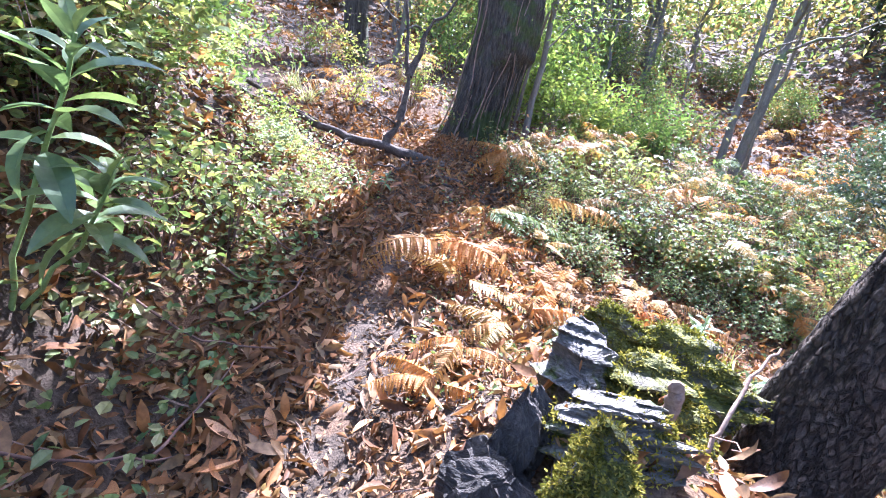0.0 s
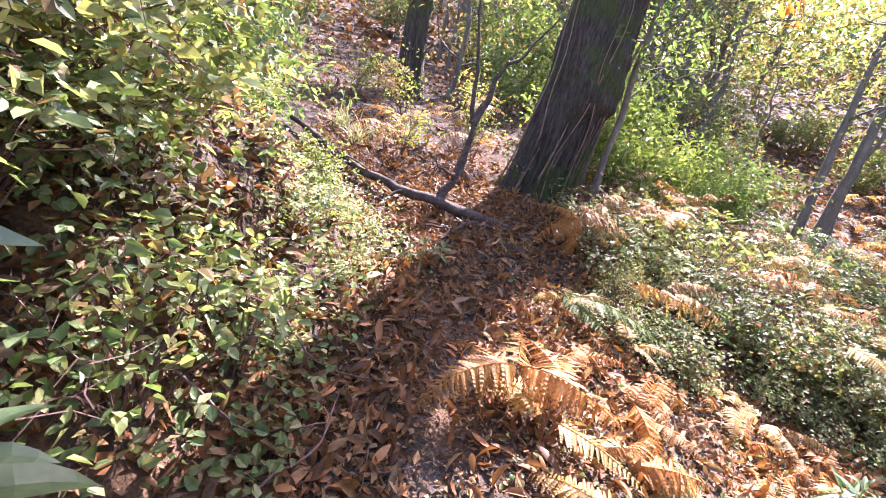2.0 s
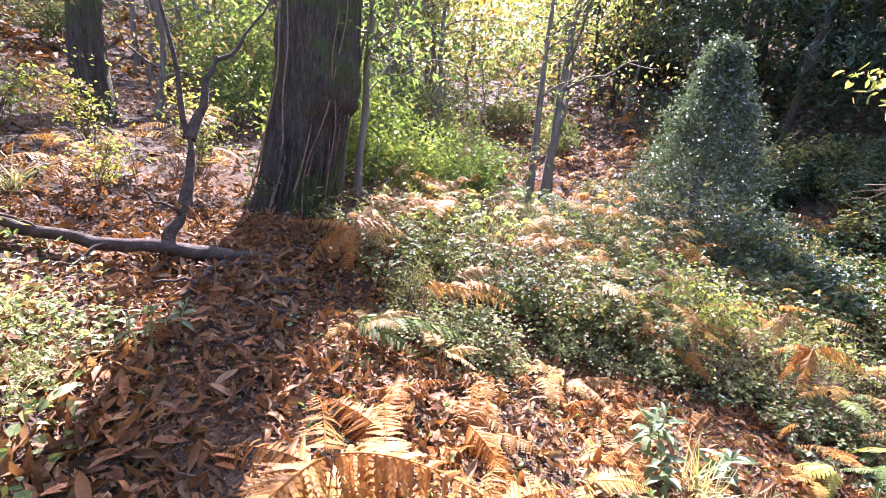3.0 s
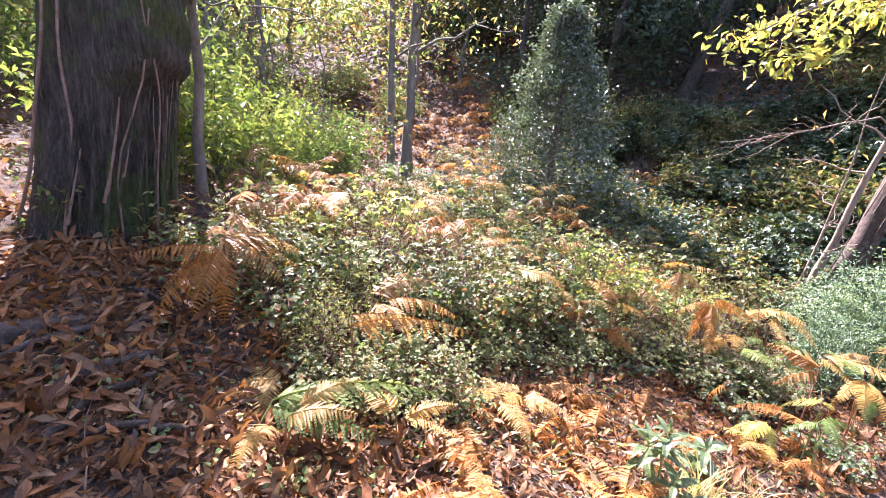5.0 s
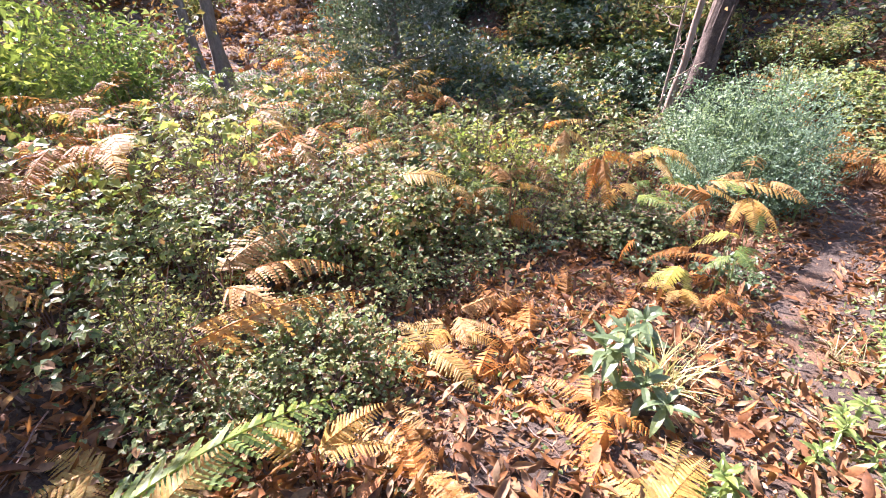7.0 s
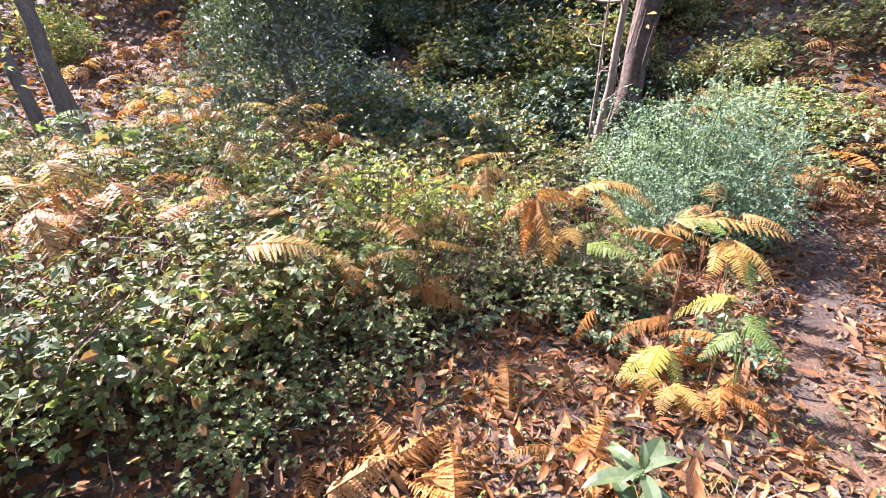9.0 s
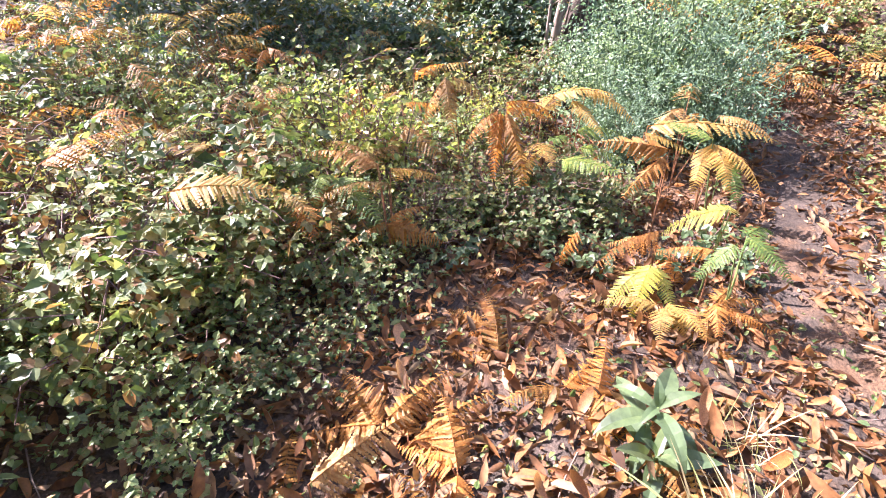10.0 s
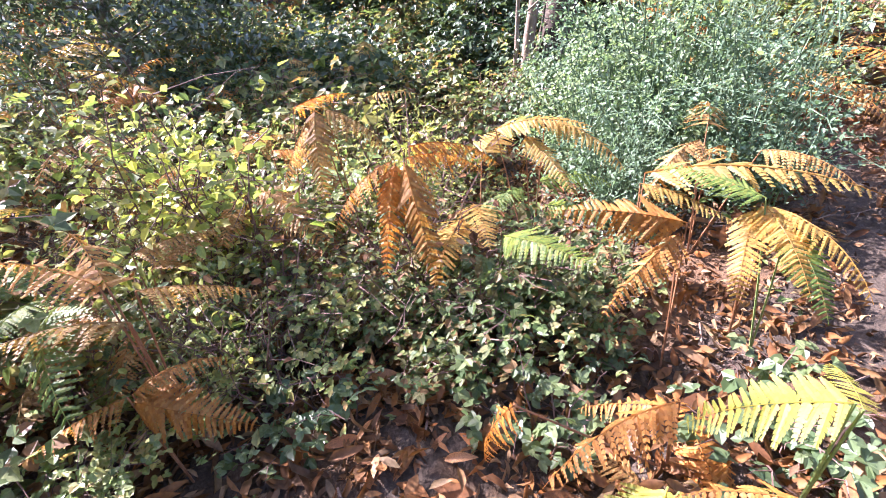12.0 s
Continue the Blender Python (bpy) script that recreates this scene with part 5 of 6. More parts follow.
# ---- bracken ----
rng = np.random.default_rng(31)
for x, y, key, tall, n, size, face, fan in (
        # by the trail and the chestnut
        (0.12, 3.0, "rust", 0.3, 6, 1.0, 230, 260), (0.3, 2.85, "gold", 0.22, 4, 0.9, 240, 260), (0.62, 4.35, "gold", 0.3, 4, 0.5, 250, 200), (0.45, 3.3, "rust", 0.18, 5, 0.95, 250, 300),
        (0.55, 2.35, "gold", 0.16, 3, 0.7, 190, 120), (0.55, 2.3, "tan", 0.2, 3, 0.7, 170, 160), (0.12, 1.6, "rust", 0.14, 5, 0.5, 200, 300), (0.25, 1.95, "rust", 0.15, 4, 0.55, 180, 250),
        (0.8, 2.9, "rust", 0.12, 5, 0.7, 0, 360), (1.0, 3.5, "rust", 0.12, 5, 0.7, 0, 360), (1.2, 4.25, "gold", 0.22, 3, 0.5, 240, 200), (0.7, 3.8, "rust", 0.12, 4, 0.6, 300, 300),
        (1.35, 3.9, "rust", 0.1, 4, 0.6, 0, 360), (1.1, 2.7, "gold", 0.15, 3, 0.6, 100, 200), (2.5, 4.3, "gold", 0.2, 3, 0.5, 240, 160), (2.7, 4.35, "tan", 0.22, 3, 0.6, 280, 160),
        (0.85, 4.85, "gold", 0.12, 4, 0.5, 240, 300), 
        (1.7, 5.2, "tan", 0.5, 4, 0.9, 300, 150), (1.2, 6.2, "tan", 0.45, 4, 0.9, 320, 150), (2.4, 7.1, "rust", 0.75, 5, 0.9, 270, 200), (2.0, 6.9, "rust", 0.6, 4, 0.8, 250, 200),
        # over the thicket
        (4.2, 7.2, "gold", 0.8, 6, 1.0, 270, 280), (4.7, 7.6, "rust", 0.8, 5, 1.0, 270, 280), (3.7, 6.9, "tan", 0.75, 4, 0.9, 270, 200), (7.3, 7.0, "rust", 0.75, 5, 1.1, 240, 240), (6.3, 6.3, "tan", 0.7, 4, 0.9, 240, 200),
        (6.1, 5.9, "gold", 0.6, 4, 0.8, 240, 200), (8.1, 6.6, "rust", 0.6, 5, 1.1, 240, 240), (8.6, 6.4, "gold", 0.5, 4, 0.9, 240, 200),
        (4.75, 4.85, "tan", 0.6, 4, 0.8, 230, 200), (4.6, 4.9, "green", 0.6, 3, 0.8, 200, 160),
        (5.7, 3.6, "gold", 0.7, 4, 0.8, 230, 200), (5.9, 3.3, "green", 0.65, 3, 0.8, 230, 200), (5.3, 3.5, "green", 0.5, 3, 0.7, 230, 200),
        
        
        (3.95, 2.95, "gold", 0.14, 4, 0.5, 200, 300), (4.0, 2.7, "rust", 0.14, 4, 0.5, 200, 300), (3.05, 4.2, "rust", 0.12, 5, 0.65, 240, 300), (2.9, 3.9, "rust", 0.08, 4, 0.55, 240, 300), (2.6, 3.9, "rust", 0.1, 4, 0.6, 0, 300),
        (2.2, 3.4, "rust", 0.08, 4, 0.6, 0, 300), (1.9, 3.3, "rust", 0.08, 4, 0.6, 0, 300), (1.6, 3.1, "gold", 0.1, 4, 0.6, 0, 300), (2.2, 4.3, "gold", 0.15, 3, 0.6, 0, 300), (5.9, 2.4, "tan", 0.7, 4, 0.9, 240, 200),
        # over the lower path and across the hollow
        (7.6, 0.9, "tan", 0.5, 5, 0.8, 200, 300), (8.0, 0.7, "rust", 0.4, 5, 0.8, 200, 300), (8.6, 0.9, "rust", 0.5, 5, 0.9, 200, 300), (9.3, 1.5, "rust", 0.6, 5, 1.0, 200, 300),
        (10.6, 11.0, "rust", 0.8, 5, 1.3, 230, 250), (11.4, 11.6, "rust", 0.8, 5, 1.3, 230, 250), (10.0, 10.4, "tan", 0.8, 5, 1.2, 230, 250), (11.9, 10.9, "rust", 0.8, 5, 1.3, 230, 250), (10.2, 11.8, "tan", 0.8, 5, 1.2, 230, 250),
        (16.5, 15.8, "rust", 0.9, 6, 1.7, 230, 250), (15.6, 16.0, "rust", 0.9, 6, 1.7, 230, 250), (13.7, 15.4, "tan", 0.9, 6, 1.6, 230, 250), (13.4, 16.3, "rust", 0.9, 6, 1.7, 230, 250), (15.0, 14.6, "rust", 0.9, 6, 1.6, 230, 250), (17.2, 17.8, "rust", 0.9, 6, 1.8, 230, 250),
        (10.5, 14.5, "tan", 0.8, 6, 1.4, 230, 250), (9.0, 12.2, "tan", 0.8, 5, 1.1, 230, 250), (7.5, 9.0, "rust", 0.8, 5, 1.0, 230, 250),
        (12.9, 13.0, "rust", 0.8, 6, 1.6, 230, 250), (13.7, 14.6, "rust", 0.8, 6, 1.6, 230, 250), (12.0, 13.6, "tan", 0.8, 6, 1.4, 230, 250), (12.4, 12.0, "tan", 0.8, 5, 1.3, 230, 250), (14.2, 13.2, "rust", 0.8, 6, 1.5, 230, 250),
        (14.8, 15.4, "rust", 0.8, 6, 1.6, 230, 250), (13.0, 10.4, "rust", 0.7, 5, 1.2, 230, 250), (12.3, 7.4, "rust", 0.7, 5, 1.2, 230, 250), (11.0, 12.4, "tan", 0.7, 5, 1.2, 230, 250),
        (-0.95, 7.5, "tan", 0.6, 4, 0.9, 270, 200), (-1.4, 6.7, "tan", 0.4, 4, 0.8, 270, 200), (-0.3, 7.3, "tan", 0.5, 4, 0.9, 290, 200), (-1.9, 8.3, "tan", 0.6, 5, 1.0, 270, 220), (-0.5, 8.7, "gold", 0.6, 4, 0.9, 270, 220), (-2.6, 7.9, "rust", 0.5, 4, 0.9, 290, 220), (-0.6, 7.8, "tan", 0.7, 4, 1.0, 290, 150), (-1.5, 7.4, "rust", 0.3, 4, 0.8, 270, 200)):
    fern(x, y, key, tall, n, size, face, fan)

def bracken(x, y, key, fronds, wide=0.36):
    """Bracken whose fronds are set one by one: where each leaves its stalk, where its tip hangs, and its roll."""
    z = ground_at(x, y)
    t = empty("bracken_fern", pose(x, y, z), WORDS[key], "fern", "bracken on the slope")
    for i, (a, b, roll) in enumerate(fronds):
        a, b = Vector(a) - Vector((x, y, z)), Vector(b) - Vector((x, y, z))
        st = part("stalk", STALKS[key], None, t)
        st.matrix_basis = Matrix.LocRotScale((0, 0, 0), a.to_track_quat("Z", "Y"), (1, 1, a.length))
        d = b - a
        sag = (0.1, 0.2, 0.1, 0.3)[i % 4]                # the chord of each frond shape lies this far below its start
        sc = d.length / 0.57
        fr = part("frond", FRONDS[key][i % 4], None, t)
        fr.matrix_basis = Matrix.LocRotScale(a, Euler((radians(roll), -math.atan2(d.z, math.hypot(d.x, d.y)) - sag, math.atan2(d.y, d.x))), (sc, sc * min(1.0, wide / d.length), sc))
    return t


bracken(0.9, 5.6, "rust", [((0.82, 5.5, 0.42), (0.45, 5.42, 0.06), 10), ((0.84, 5.5, 0.44), (0.42, 5.58, 0.42), 0), ((0.86, 5.48, 0.4), (0.78, 5.3, 0.03), 0), ((0.88, 5.5, 0.42), (0.62, 5.25, 0.14), -10), ((0.86, 5.52, 0.42), (0.52, 5.5, 0.2), 20)], 0.6)
bracken(1.0, 5.62, "tan", [((0.9, 5.55, 0.46), (1.33, 5.46, 0.18), -10), ((0.92, 5.56, 0.47), (1.28, 5.62, 0.36), 0), ((0.9, 5.58, 0.47), (1.15, 5.3, 0.18), 10), ((0.9, 5.58, 0.48), (1.0, 5.95, 0.36), 0), ((0.9, 5.54, 0.46), (1.45, 5.6, 0.22), 0)], 0.58)
bracken(0.62, 4.6, "green", [((0.68, 4.53, 0.0), (1.45, 4.24, -0.22), 0), ((0.66, 4.52, -0.02), (0.98, 4.18, -0.2), 5)], 0.5)
bracken(4.36, 4.5, "tan", [((4.37, 4.44, -0.66), (4.14, 4.76, -0.62), 25), ((4.44, 4.44, -0.6), (4.63, 4.2, -0.8), -20), ((4.42, 4.5, -0.58), (4.75, 4.95, -0.6), 10), ((4.4, 4.5, -0.55), (4.42, 4.95, -0.52), 0)])
bracken(4.45, 5.65, "green", [((4.4, 5.7, -0.6), (4.54, 5.3, -0.68), 0), ((4.4, 5.65, -0.62), (4.15, 5.4, -0.8), 0), ((4.35, 5.6, -0.8), (4.4, 5.15, -0.95), 0), ((4.45, 5.7, -0.6), (4.8, 5.5, -0.7), 0)])
bracken(4.25, 4.46, "rust", [((4.25, 4.46, -0.86), (4.29, 4.15, -1.05), 35), ((4.25, 4.46, -0.84), (4.07, 4.66, -0.9), 15), ((4.26, 4.45, -0.84), (4.42, 4.22, -0.86), -10)])
bracken(5.4, 3.85, "rust", [((5.28, 3.8, -0.62), (4.97, 3.67, -1.06), 10), ((5.28, 3.84, -0.62), (5.02, 3.87, -1.02), -15), ((5.3, 3.86, -0.62), (5.1, 4.1, -0.85), 20), ((5.32, 3.8, -0.62), (5.5, 3.5, -0.82), 0), ((5.4, 3.8, -0.6), (5.75, 3.45, -0.9), 0)])
bracken(5.6, 4.2, "tan", [((5.55, 4.25, -0.45), (5.3, 4.2, -0.8), 0), ((5.55, 4.25, -0.45), (5.4, 4.45, -0.85), 20), ((5.55, 4.2, -0.45), (5.5, 3.9, -0.75), -20)])
bracken(5.52, 2.8, "gold", [((5.52, 2.78, -0.86), (5.22, 2.03, -0.9), 12), ((5.5, 2.8, -0.9), (5.3, 2.45, -1.05), -10)])
bracken(4.95, 2.78, "rust", [((4.93, 2.78, -0.76), (5.0, 3.22, -0.76), -35), ((4.93, 2.8, -0.8), (4.75, 3.05, -1.02), 0)])
bracken(5.15, 2.45, "gold", [((5.1, 2.48, -0.8), (4.8, 2.42, -1.0), 0), ((5.1, 2.5, -0.82), (4.85, 2.62, -1.05), 15), ((5.1, 2.44, -0.82), (4.78, 2.25, -1.0), -15)])
bracken(5.05, 2.4, "green", [((5.02, 2.42, -0.86), (4.75, 2.38, -1.05), 0), ((5.05, 2.5, -0.75), (5.3, 2.8, -0.75), 0)])
bracken(4.18, 2.7, "lime", [((4.17, 2.7, -0.7), (4.28, 2.93, -0.96), -12), ((4.17, 2.68, -0.72), (4.35, 2.62, -0.82), 10)])
bracken(4.2, 3.0, "lime", [((4.2, 2.98, -1.08), (3.97, 3.1, -1.28), 0), ((4.2, 2.95, -1.1), (4.0, 2.88, -1.27), 0), ((4.2, 3.0, -1.1), (4.05, 3.22, -1.3), 0)])
bracken(4.02, 2.62, "green", [((4.0, 2.66, -0.74), (3.8, 2.52, -0.86), 0), ((4.02, 2.68, -0.8), (3.92, 2.86, -0.95), 10), ((4.04, 2.64, -0.76), (4.2, 2.45, -0.88), 0)])
bracken(4.42, 2.9, "rust", [((4.4, 2.91, -1.0), (4.22, 3.28, -1.14), 25), ((4.42, 2.92, -1.05), (4.5, 3.15, -1.2), 0), ((4.36, 3.36, -0.98), (4.33, 3.45, -1.22), 0)])
bracken(4.05, 2.74, "rust", [((4.05, 2.76, -0.86), (4.09, 3.02, -0.93), 20)])
bracken(5.8, 3.3, "gold", [((5.85, 3.45, -0.72), (5.72, 3.0, -0.72), 10), ((5.8, 3.3, -0.75), (5.5, 3.1, -0.95), 0), ((5.85, 3.2, -0.7), (5.6, 2.85, -0.9), 0)])
bracken(6.8, 6.2, "rust", [((6.9, 6.3, -0.5), (6.7, 5.95, -0.66), 0), ((6.85, 6.3, -0.5), (6.55, 6.3, -0.66), 0)])
bracken(1.3, 4.75, "tan", [((1.25, 4.74, 0.1), (1.88, 4.36, -0.05), 8), ((1.3, 4.8, 0.12), (1.7, 4.6, 0.0), -10)], 0.24)

SPRAY = shrub_kind("bramble_bush", "low bramble spray with dull blue-green rounded leaves", BIG_LEAF, DARK_STEM, TRIPLE, 0.3, 0.32, 40, 0.075, 6, 0.4, "shrub", 0.05, "bramble sprays by the path", 0.35)
clones(SPRAY, [(4.45, 3.28, 0, 1.0), (4.6, 3.12, 90, 0.9), (4.55, 2.62, 150, 1.1), (4.75, 2.5, 220, 1.0), (4.4, 2.5, 300, 0.9), (4.9, 2.95, 40, 0.8), (4.55, 4.0, 75, 1.0), (4.45, 4.25, 190, 0.8)])
DENSE = shrub_kind("bramble_bush", "dense dark green bramble with many small leaves", BRAMBLE, DARK_STEM, TRIPLE, 0.48, 0.42, 260, 0.06, 14, 0.35, "shrub", 0.07, "small-leaved brambles", 0.4)
clones(DENSE, [(4.85, 3.5, 0, 1.0), (5.05, 3.3, 110, 0.95), (5.2, 3.1, 200, 0.9), (5.15, 3.55, 300, 1.1), (4.95, 3.85, 60, 0.9), (5.35, 3.3, 20, 1.1), (5.5, 3.0, 250, 0.9), (5.0, 4.5, 150, 1.0)])

for q in range(84):                      # scattered through the thicket
    x, y = rng.uniform(1.8, 9.5), rng.uniform(4.6, 10.5)
    if y < low_edge(x) + 0.45 or not clear(x, y, EYE_LINE, 1.3):
        continue
    fern(x, y, str(rng.choice(["rust", "tan", "gold", "green", "gold", "tan"])), rng.uniform(0.5, 1.1), int(rng.integers(2, 5)), rng.uniform(0.7, 1.1), 250, 260)
for q in range(16):                       # along the far end of the lower path
    fern(rng.uniform(7.5, 11.0), rng.uniform(-0.6, 1.8), str(rng.choice(["rust", "tan", "tan"])), rng.uniform(0.2, 0.5), 4, rng.uniform(0.8, 1.1), 200, 300)

for q in range(30):                       # collapsed fronds flat on the litter
    x, y = rng.uniform(0.5, 4.3), rng.uniform(2.3, 4.6)
    if y < low_edge(x) - 0.1 and line_distance(np.array(x), np.array(y), LOWER) > 0.5:
        fern(x, y, str(rng.choice(["rust", "rust", "tan"])), rng.uniform(0.03, 0.09), int(rng.integers(2, 4)), rng.uniform(0.45, 0.8), rng.uniform(0, 360), 300)

# ---- leafy plants and grasses ----
rng = np.random.default_rng(32)
leafy_plant(-1.32, 1.3, 0.88, 20, 0.2, BIG_LEAF, "tall leafy plant with long pointed green leaves on the bank", 2, 0.03, (0.46, -0.09), 0.54)
leafy_plant(-1.3, 0.9, 0.42, 9, 0.14, BIG_LEAF, "leafy plant with long pointed green leaves on the bank", 2, 0.08)
leafy_plant(2.42, 3.3, 0.5, 12, 0.17, BIG_LEAF, "leafy rosette plant standing in the fallen leaves", 2, 0.07)
leafy_plant(2.3, 3.18, 0.28, 10, 0.15, BIG_LEAF, "low leafy plant in the fallen leaves", 2, 0.07)
leafy_plant(3.15, 3.2, 0.2, 10, 0.2, BIG_LEAF, "low clump of broad green leaves beside the path", 2, 0.06)
leafy_plant(0.95, 2.55, 0.18, 8, 0.12, BIG_LEAF, "small green seedling among dry bracken", 1)
leafy_plant(1.75, 2.55, 0.2, 8, 0.12, LAUREL, "bright green seedling behind the rocks", 2, 0.05)
leafy_plant(-0.55, 4.35, 0.25, 9, 0.1, BIG_LEAF, "small green plant on the leaf litter", 3, 0.06)
leafy_plant(6.4, 1.75, 0.35, 10, 0.14, BIG_LEAF, "leafy plant under the blue-green bush", 2, 0.07)
for x, y in ((2.75, 2.15), (2.95, 1.95), (3.4, 1.75), (3.9, 1.6), (2.5, 2.3), (1.5, 2.75), (1.85, 2.9)):
    leafy_plant(x, y, 0.2, 11, 0.085, LAUREL, "small bright green plant beside the path", 3, 0.06)
for x, y, h, n in ((2.6, 3.1, 0.45, 45), (2.75, 3.0, 0.35, 40), (-1.7, 6.6, 0.5, 60), (-2.0, 6.9, 0.5, 60), (-1.2, 4.4, 0.35, 60), (-1.0, 4.0, 0.3, 60), (3.1, 2.9, 0.25, 40), (3.5, 2.0, 0.25, 40)):
    grass_tuft(x, y, h, n, DRY_GRASS, "tuft of dry yellow-green grass")

# ---- leaf litter ----
rng = np.random.default_rng(33)
CHESTNUT = [blade(1.0, w, 3, f, c, 0.45) for w, f, c in ((0.3, 0.4, 0.7), (0.27, 0.9, -1.0), (0.24, 1.4, 1.5), (0.33, 0.2, 0.4), (0.28, -0.7, 1.1), (0.26, 0.6, -1.7), (0.28, 1.1, 0.5))]


def litter(name, n, x0, x1, y0, y1, size, label, mat, lift=0.045, bare=0.27, kinds=None):
    px, py = rng.uniform(x0, x1, n), rng.uniform(y0, y1, n)
    worn = np.minimum(line_distance(px, py, TRAIL), line_distance(px, py, LOWER))
    keep = worn > rng.uniform(0.0, 1.0, n) ** 0.7 * bare * np.where(px < 1.2, 1 - 0.85 * ease(2.5, 3.5, py), 1)
    px, py = px[keep], py[keep]
    k = len(px)
    g = Geo()
    strew(g, kinds or CHESTNUT, np.stack([px, py, height(px, py) + rng.uniform(0.004, lift, k)], -1),
          turns(rng.uniform(0, 2 * np.pi, k), rng.normal(0.06, 0.4, k), rng.normal(0, 0.7, k)), size[0] + (size[1] - size[0]) * rng.uniform(0, 1, k) ** 1.3)
    return tagged(part(name, g, mat, None, label, True), "", "leaves", "", "stuff")


litter("leaf_litter", 24000, -2.2, 8.0, -0.5, 7.6, (0.05, 0.175), "thick layer of dry brown fallen chestnut leaves", LITTER)
litter("leaf_debris", 26000, -2.2, 7.5, -0.5, 7.0, (0.015, 0.06), "small dark crumbled leaf fragments on the soil", DEBRIS, 0.02, 0.1, SCRAP)
litter("leaf_debris", 9000, -0.9, 0.5, 0.2, 5.2, (0.012, 0.05), "small dark crumbled leaf fragments on the trail", DEBRIS, 0.015, 0.02, SCRAP)
litter("leaf_litter", 3600, -1.7, -0.35, 0.1, 3.6, (0.05, 0.15), "dry brown leaves lying on the bank", LITTER, 0.05, 0.15)
litter("leaf_litter", 3200, -0.9, 1.3, 3.6, 6.7, (0.05, 0.14), "dry leaves heaped round the foot of the chestnut", LITTER, 0.06, 0.1)
litter("leaf_debris", 6000, -1.6, 1.2, 0.3, 6.6, (0.02, 0.07), "crumbled dead leaves and bits of bark in the shade", DEBRIS, 0.03, 0.1, SCRAP)
litter("leaf_litter", 5200, 0.3, 5.6, 1.8, 5.0, (0.04, 0.13), "curled dry leaves lying on the sunlit slope", LITTER, 0.06, 0.2)
litter("leaf_litter", 7000, -4.5, 9, 7.3, 13, (0.06, 0.17), "dry pale fallen leaves on the upper slope", LITTER)
litter("far_litter", 12000, -9, 24, 12.5, 24, (0.15, 0.3), "dry brown fallen leaves across the wood", LITTER, 0.05, 0.27, SCRAP)
litter("far_litter", 9000, -6, 9, -7, -0.4, (0.12, 0.25), "dry brown fallen leaves on the slope below", LITTER, 0.05, 0.27, SCRAP)
litter("far_litter", 9000, 7.5, 24, -5, 7.5, (0.12, 0.3), "dry brown fallen leaves across the wood", LITTER, 0.05, 0.27, SCRAP)

# low green ground cover
def cover(n, xr, yr, mat, size, lift, label, keep):
    px, py = rng.uniform(*xr, n), rng.uniform(*yr, n)
    lump = 0.5 + 0.5 * wave(px, py, 1.9, 5) * wave(px, py, 4.1, 8)
    ok = keep(px, py) & (rng.uniform(0, 1, n) < lump ** 2 * 1.6)
    px, py = px[ok], py[ok]
    k = len(px)
    g = Geo()
    strew(g, OVATE, np.stack([px, py, height(px, py) + rng.uniform(0.02, 1, k) ** 1.5 * lift], -1), turns(rng.uniform(0, 6.28, k), rng.normal(0.1, 0.4, k), rng.normal(0, 0.5, k)), rng.uniform(0.7, 1.3, k) * size)
    return tagged(part("ground_cover", g, mat, None, label), "", "plants", "", "stuff")


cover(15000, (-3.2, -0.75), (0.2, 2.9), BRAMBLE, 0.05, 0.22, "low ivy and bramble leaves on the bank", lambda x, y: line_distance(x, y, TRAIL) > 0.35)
cover(9000, (-3.2, -0.75), (2.6, 5.8), BRAMBLE_LIGHT, 0.045, 0.2, "low weeds on the bank, sunlight put into the leaf colour", lambda x, y: line_distance(x, y, TRAIL) > 0.35)
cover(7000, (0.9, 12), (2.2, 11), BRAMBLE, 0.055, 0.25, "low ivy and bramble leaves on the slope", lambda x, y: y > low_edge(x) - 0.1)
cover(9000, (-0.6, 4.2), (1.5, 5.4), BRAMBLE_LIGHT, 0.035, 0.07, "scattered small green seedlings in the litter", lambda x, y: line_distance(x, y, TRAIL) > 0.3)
cover(9000, (2.2, 9), (-0.8, 2.2), BRAMBLE_LIGHT, 0.045, 0.14, "low green plants beside the lower path", lambda x, y: line_distance(x, y, LOWER) > 0.35)

cover(9000, (7.6, 13), (-2.5, 2.4), BRAMBLE, 0.07, 0.25, "low green plants beyond the bush", lambda x, y: line_distance(x, y, LOWER) > 0.5)
cover(17000, (9, 18), (0, 12), SHADE_LEAF, 0.12, 0.55, "low ivy on the far slope, shade put into its leaf colour", lambda x, y: x > 9.0 + 0.1 * y)

# twigs in the litter
g = Geo()
for q in range(420):
    x, y = rng.uniform(-2, 7), rng.uniform(0.2, 7)
    az, ln = rng.uniform(0, 6.28), rng.uniform(0.12, 0.5)
    a, b = (x, y), (x + ln * math.cos(az), y + ln * math.sin(az))
    tube(g, wander((*a, ground_at(*a) + 0.03), (*b, ground_at(*b) + 0.03), 5, 0.012), np.linspace(0.004, 0.0015, 5) * rng.uniform(0.6, 1.5), 4)
tagged(part("twig_litter", g, VINE, None, "thin dry twigs scattered in the leaf litter"), "", "twigs", "", "stuff")

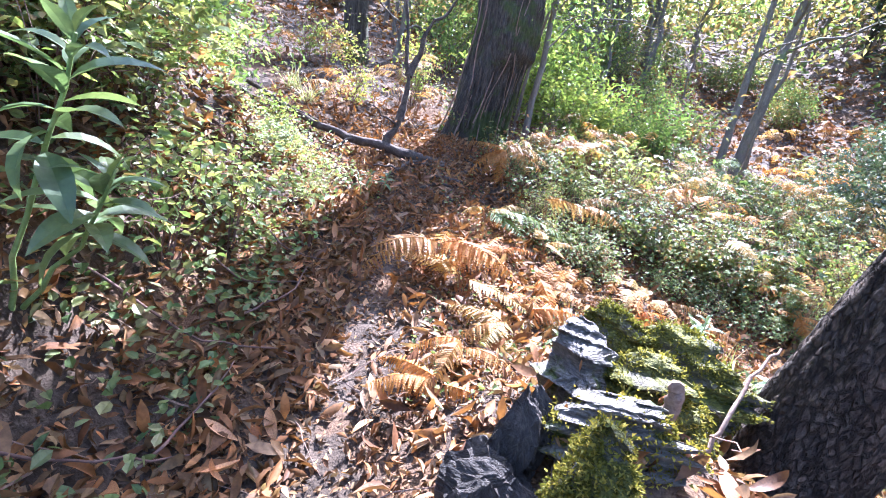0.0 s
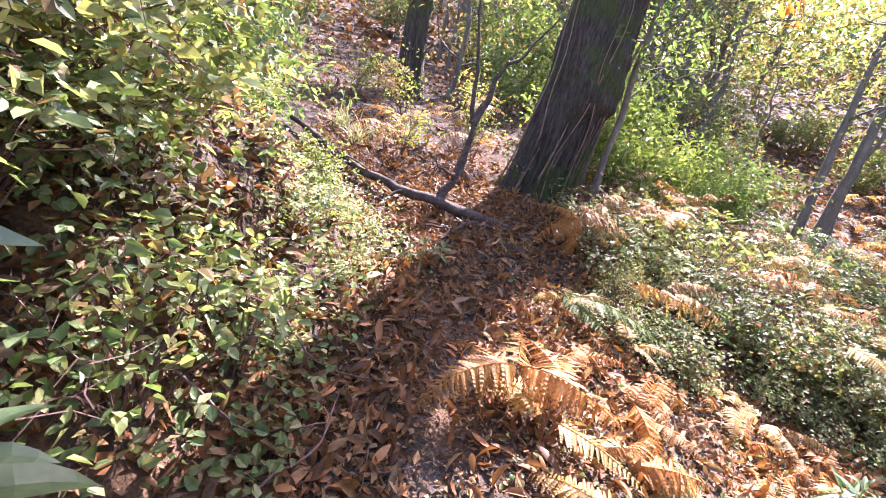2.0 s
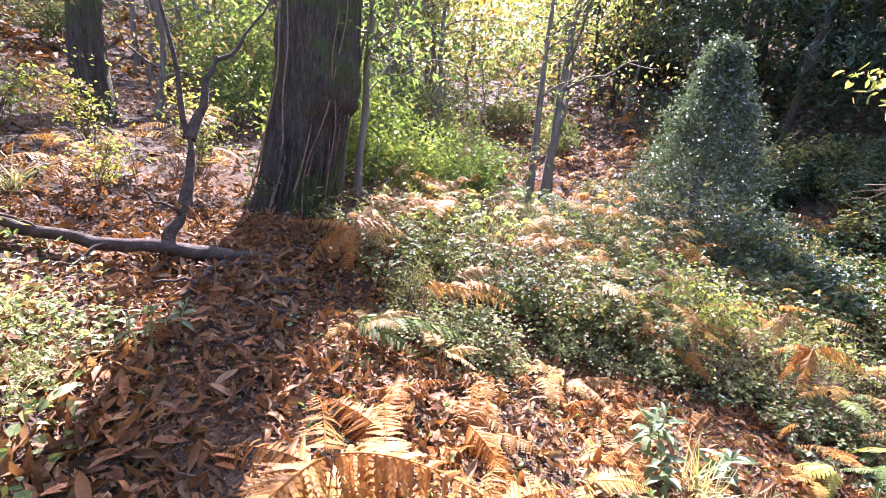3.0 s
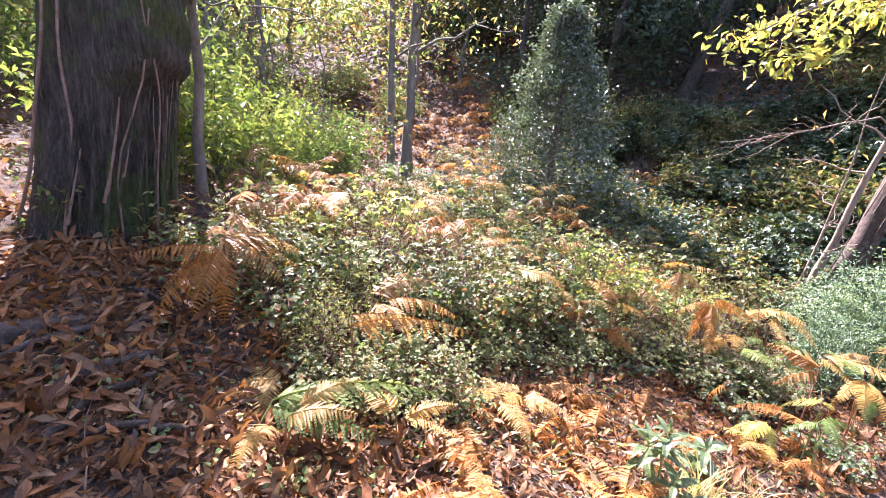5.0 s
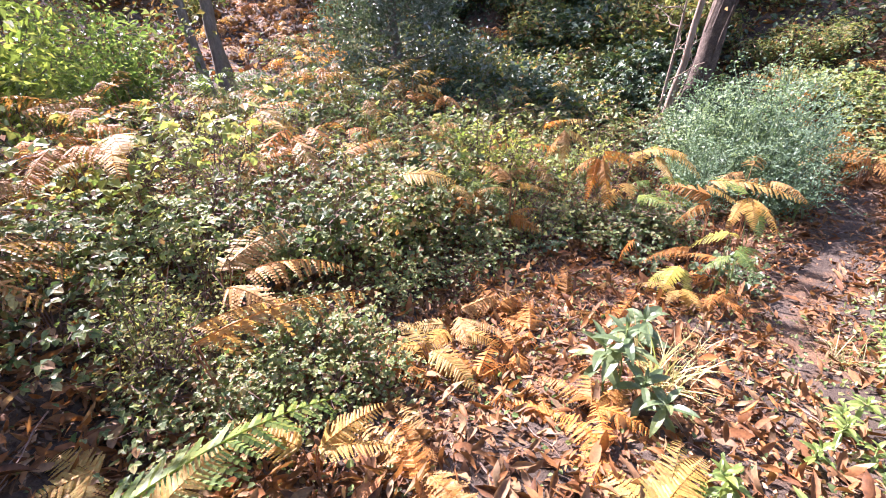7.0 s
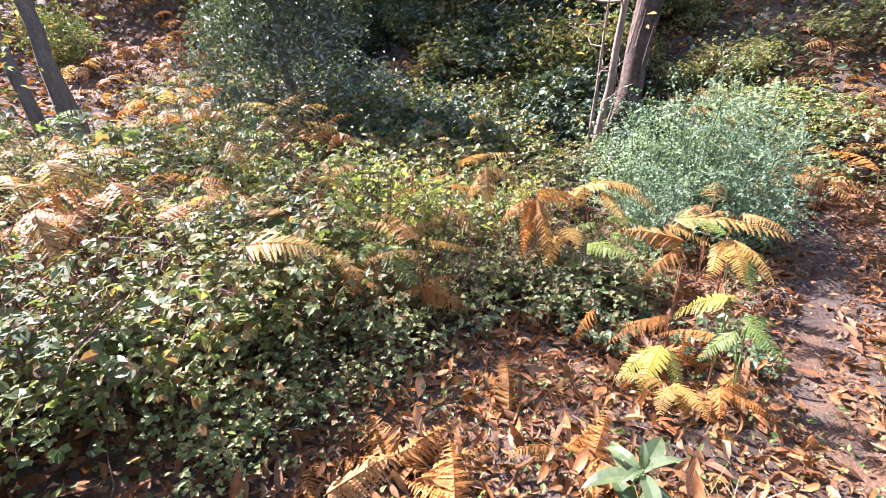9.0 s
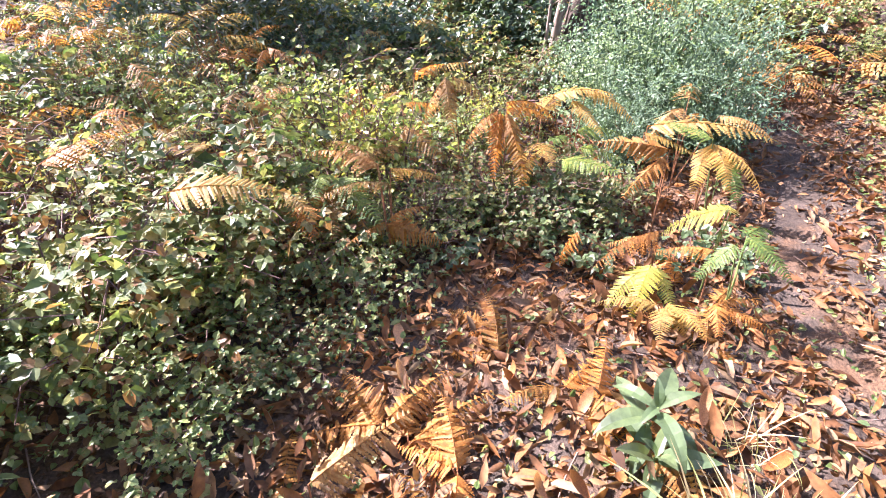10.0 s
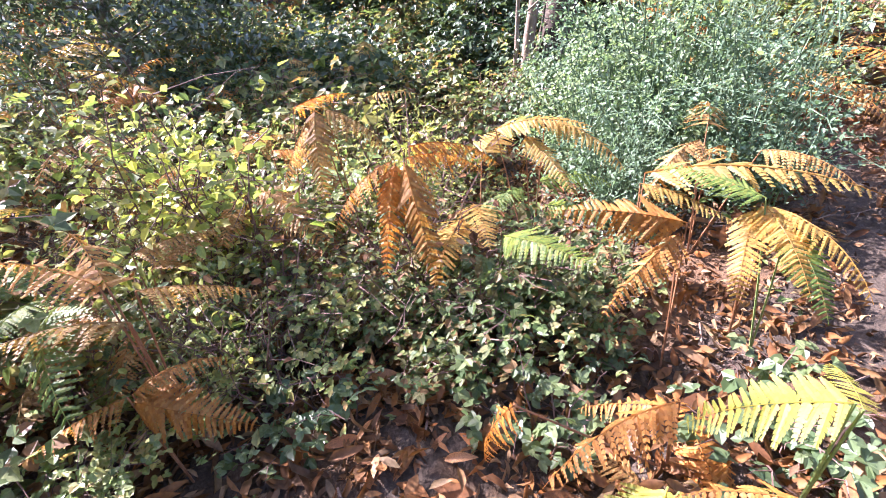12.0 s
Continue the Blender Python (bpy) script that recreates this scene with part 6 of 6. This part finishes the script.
# distant woodland foliage that closes the view up the slopes
for mat, seed_, words in ((CROWN_GREEN, 3, "hazy green foliage of the distant wood"), (CROWN_YELLOW, 9, "hazy yellow autumn foliage of the distant wood"), (CROWN_RUST, 14, "hazy rust-coloured foliage of the distant wood")):
    n = 32000
    az, dist = np.radians(rng.uniform(-110, 85, n)), rng.uniform(24, 62, n)
    px, py = -dist * np.sin(az), 1 + dist * np.cos(az)
    lump = 0.5 + 0.5 * wave(px, py, 0.35, seed_)
    pz = height(px, py) + rng.uniform(0, 1, n) * (4.0 + 14.0 * lump)
    g = Geo()
    strew(g, TREE_LEAF, np.stack([px, py, pz], -1), turns(rng.uniform(0, 6.28, n), rng.normal(-0.3, 0.5, n), rng.normal(0, 0.7, n)), dist * 0.0125 * rng.uniform(0.6, 1.5, n))
    tagged(part("distant_foliage", g, mat, None, words), "", "woods", "", "stuff")

# single leaves on and beside the trail
LEAF_MESH = []
for v, f3, f4 in [blade(1.0, w, 7, f, c, 0.5) for w, f, c in ((0.3, 0.4, 0.7), (0.28, 0.9, -1.0), (0.25, 1.3, 1.5), (0.34, 0.2, 0.4), (0.3, -0.6, 1.1), (0.27, 0.6, -1.7))]:
    g = Geo()
    g.add(v, f3)
    g.f.append(f4)
    LEAF_MESH.append(g.mesh("leaf", LEAF_SINGLE, True))
for q in range(290):
    if q >= 274:
        x, y = rng.uniform(0.75, 1.15), rng.uniform(0.8, 1.15)
    elif q < 160:
        x, y = rng.uniform(-0.9, 0.9), rng.uniform(0.7, 5.5)
    else:
        x, y = rng.uniform(2.6, 4.9), rng.uniform(2.4, 4.4)
    ob = part("leaf", LEAF_MESH[int(rng.integers(0, len(LEAF_MESH)))], None, ground)
    sc = rng.uniform(0.11, 0.175)
    if line_distance(np.array(x), np.array(y), TRAIL) < 0.16 and q % 4:
        x -= 0.4
    ob.matrix_basis = Matrix.LocRotScale((x, y, ground_at(x, y) + rng.uniform(0.03, 0.055)), Euler((rng.normal(0, 0.4), rng.normal(0, 0.3), rng.uniform(0, 6.28))), (sc, sc, sc))
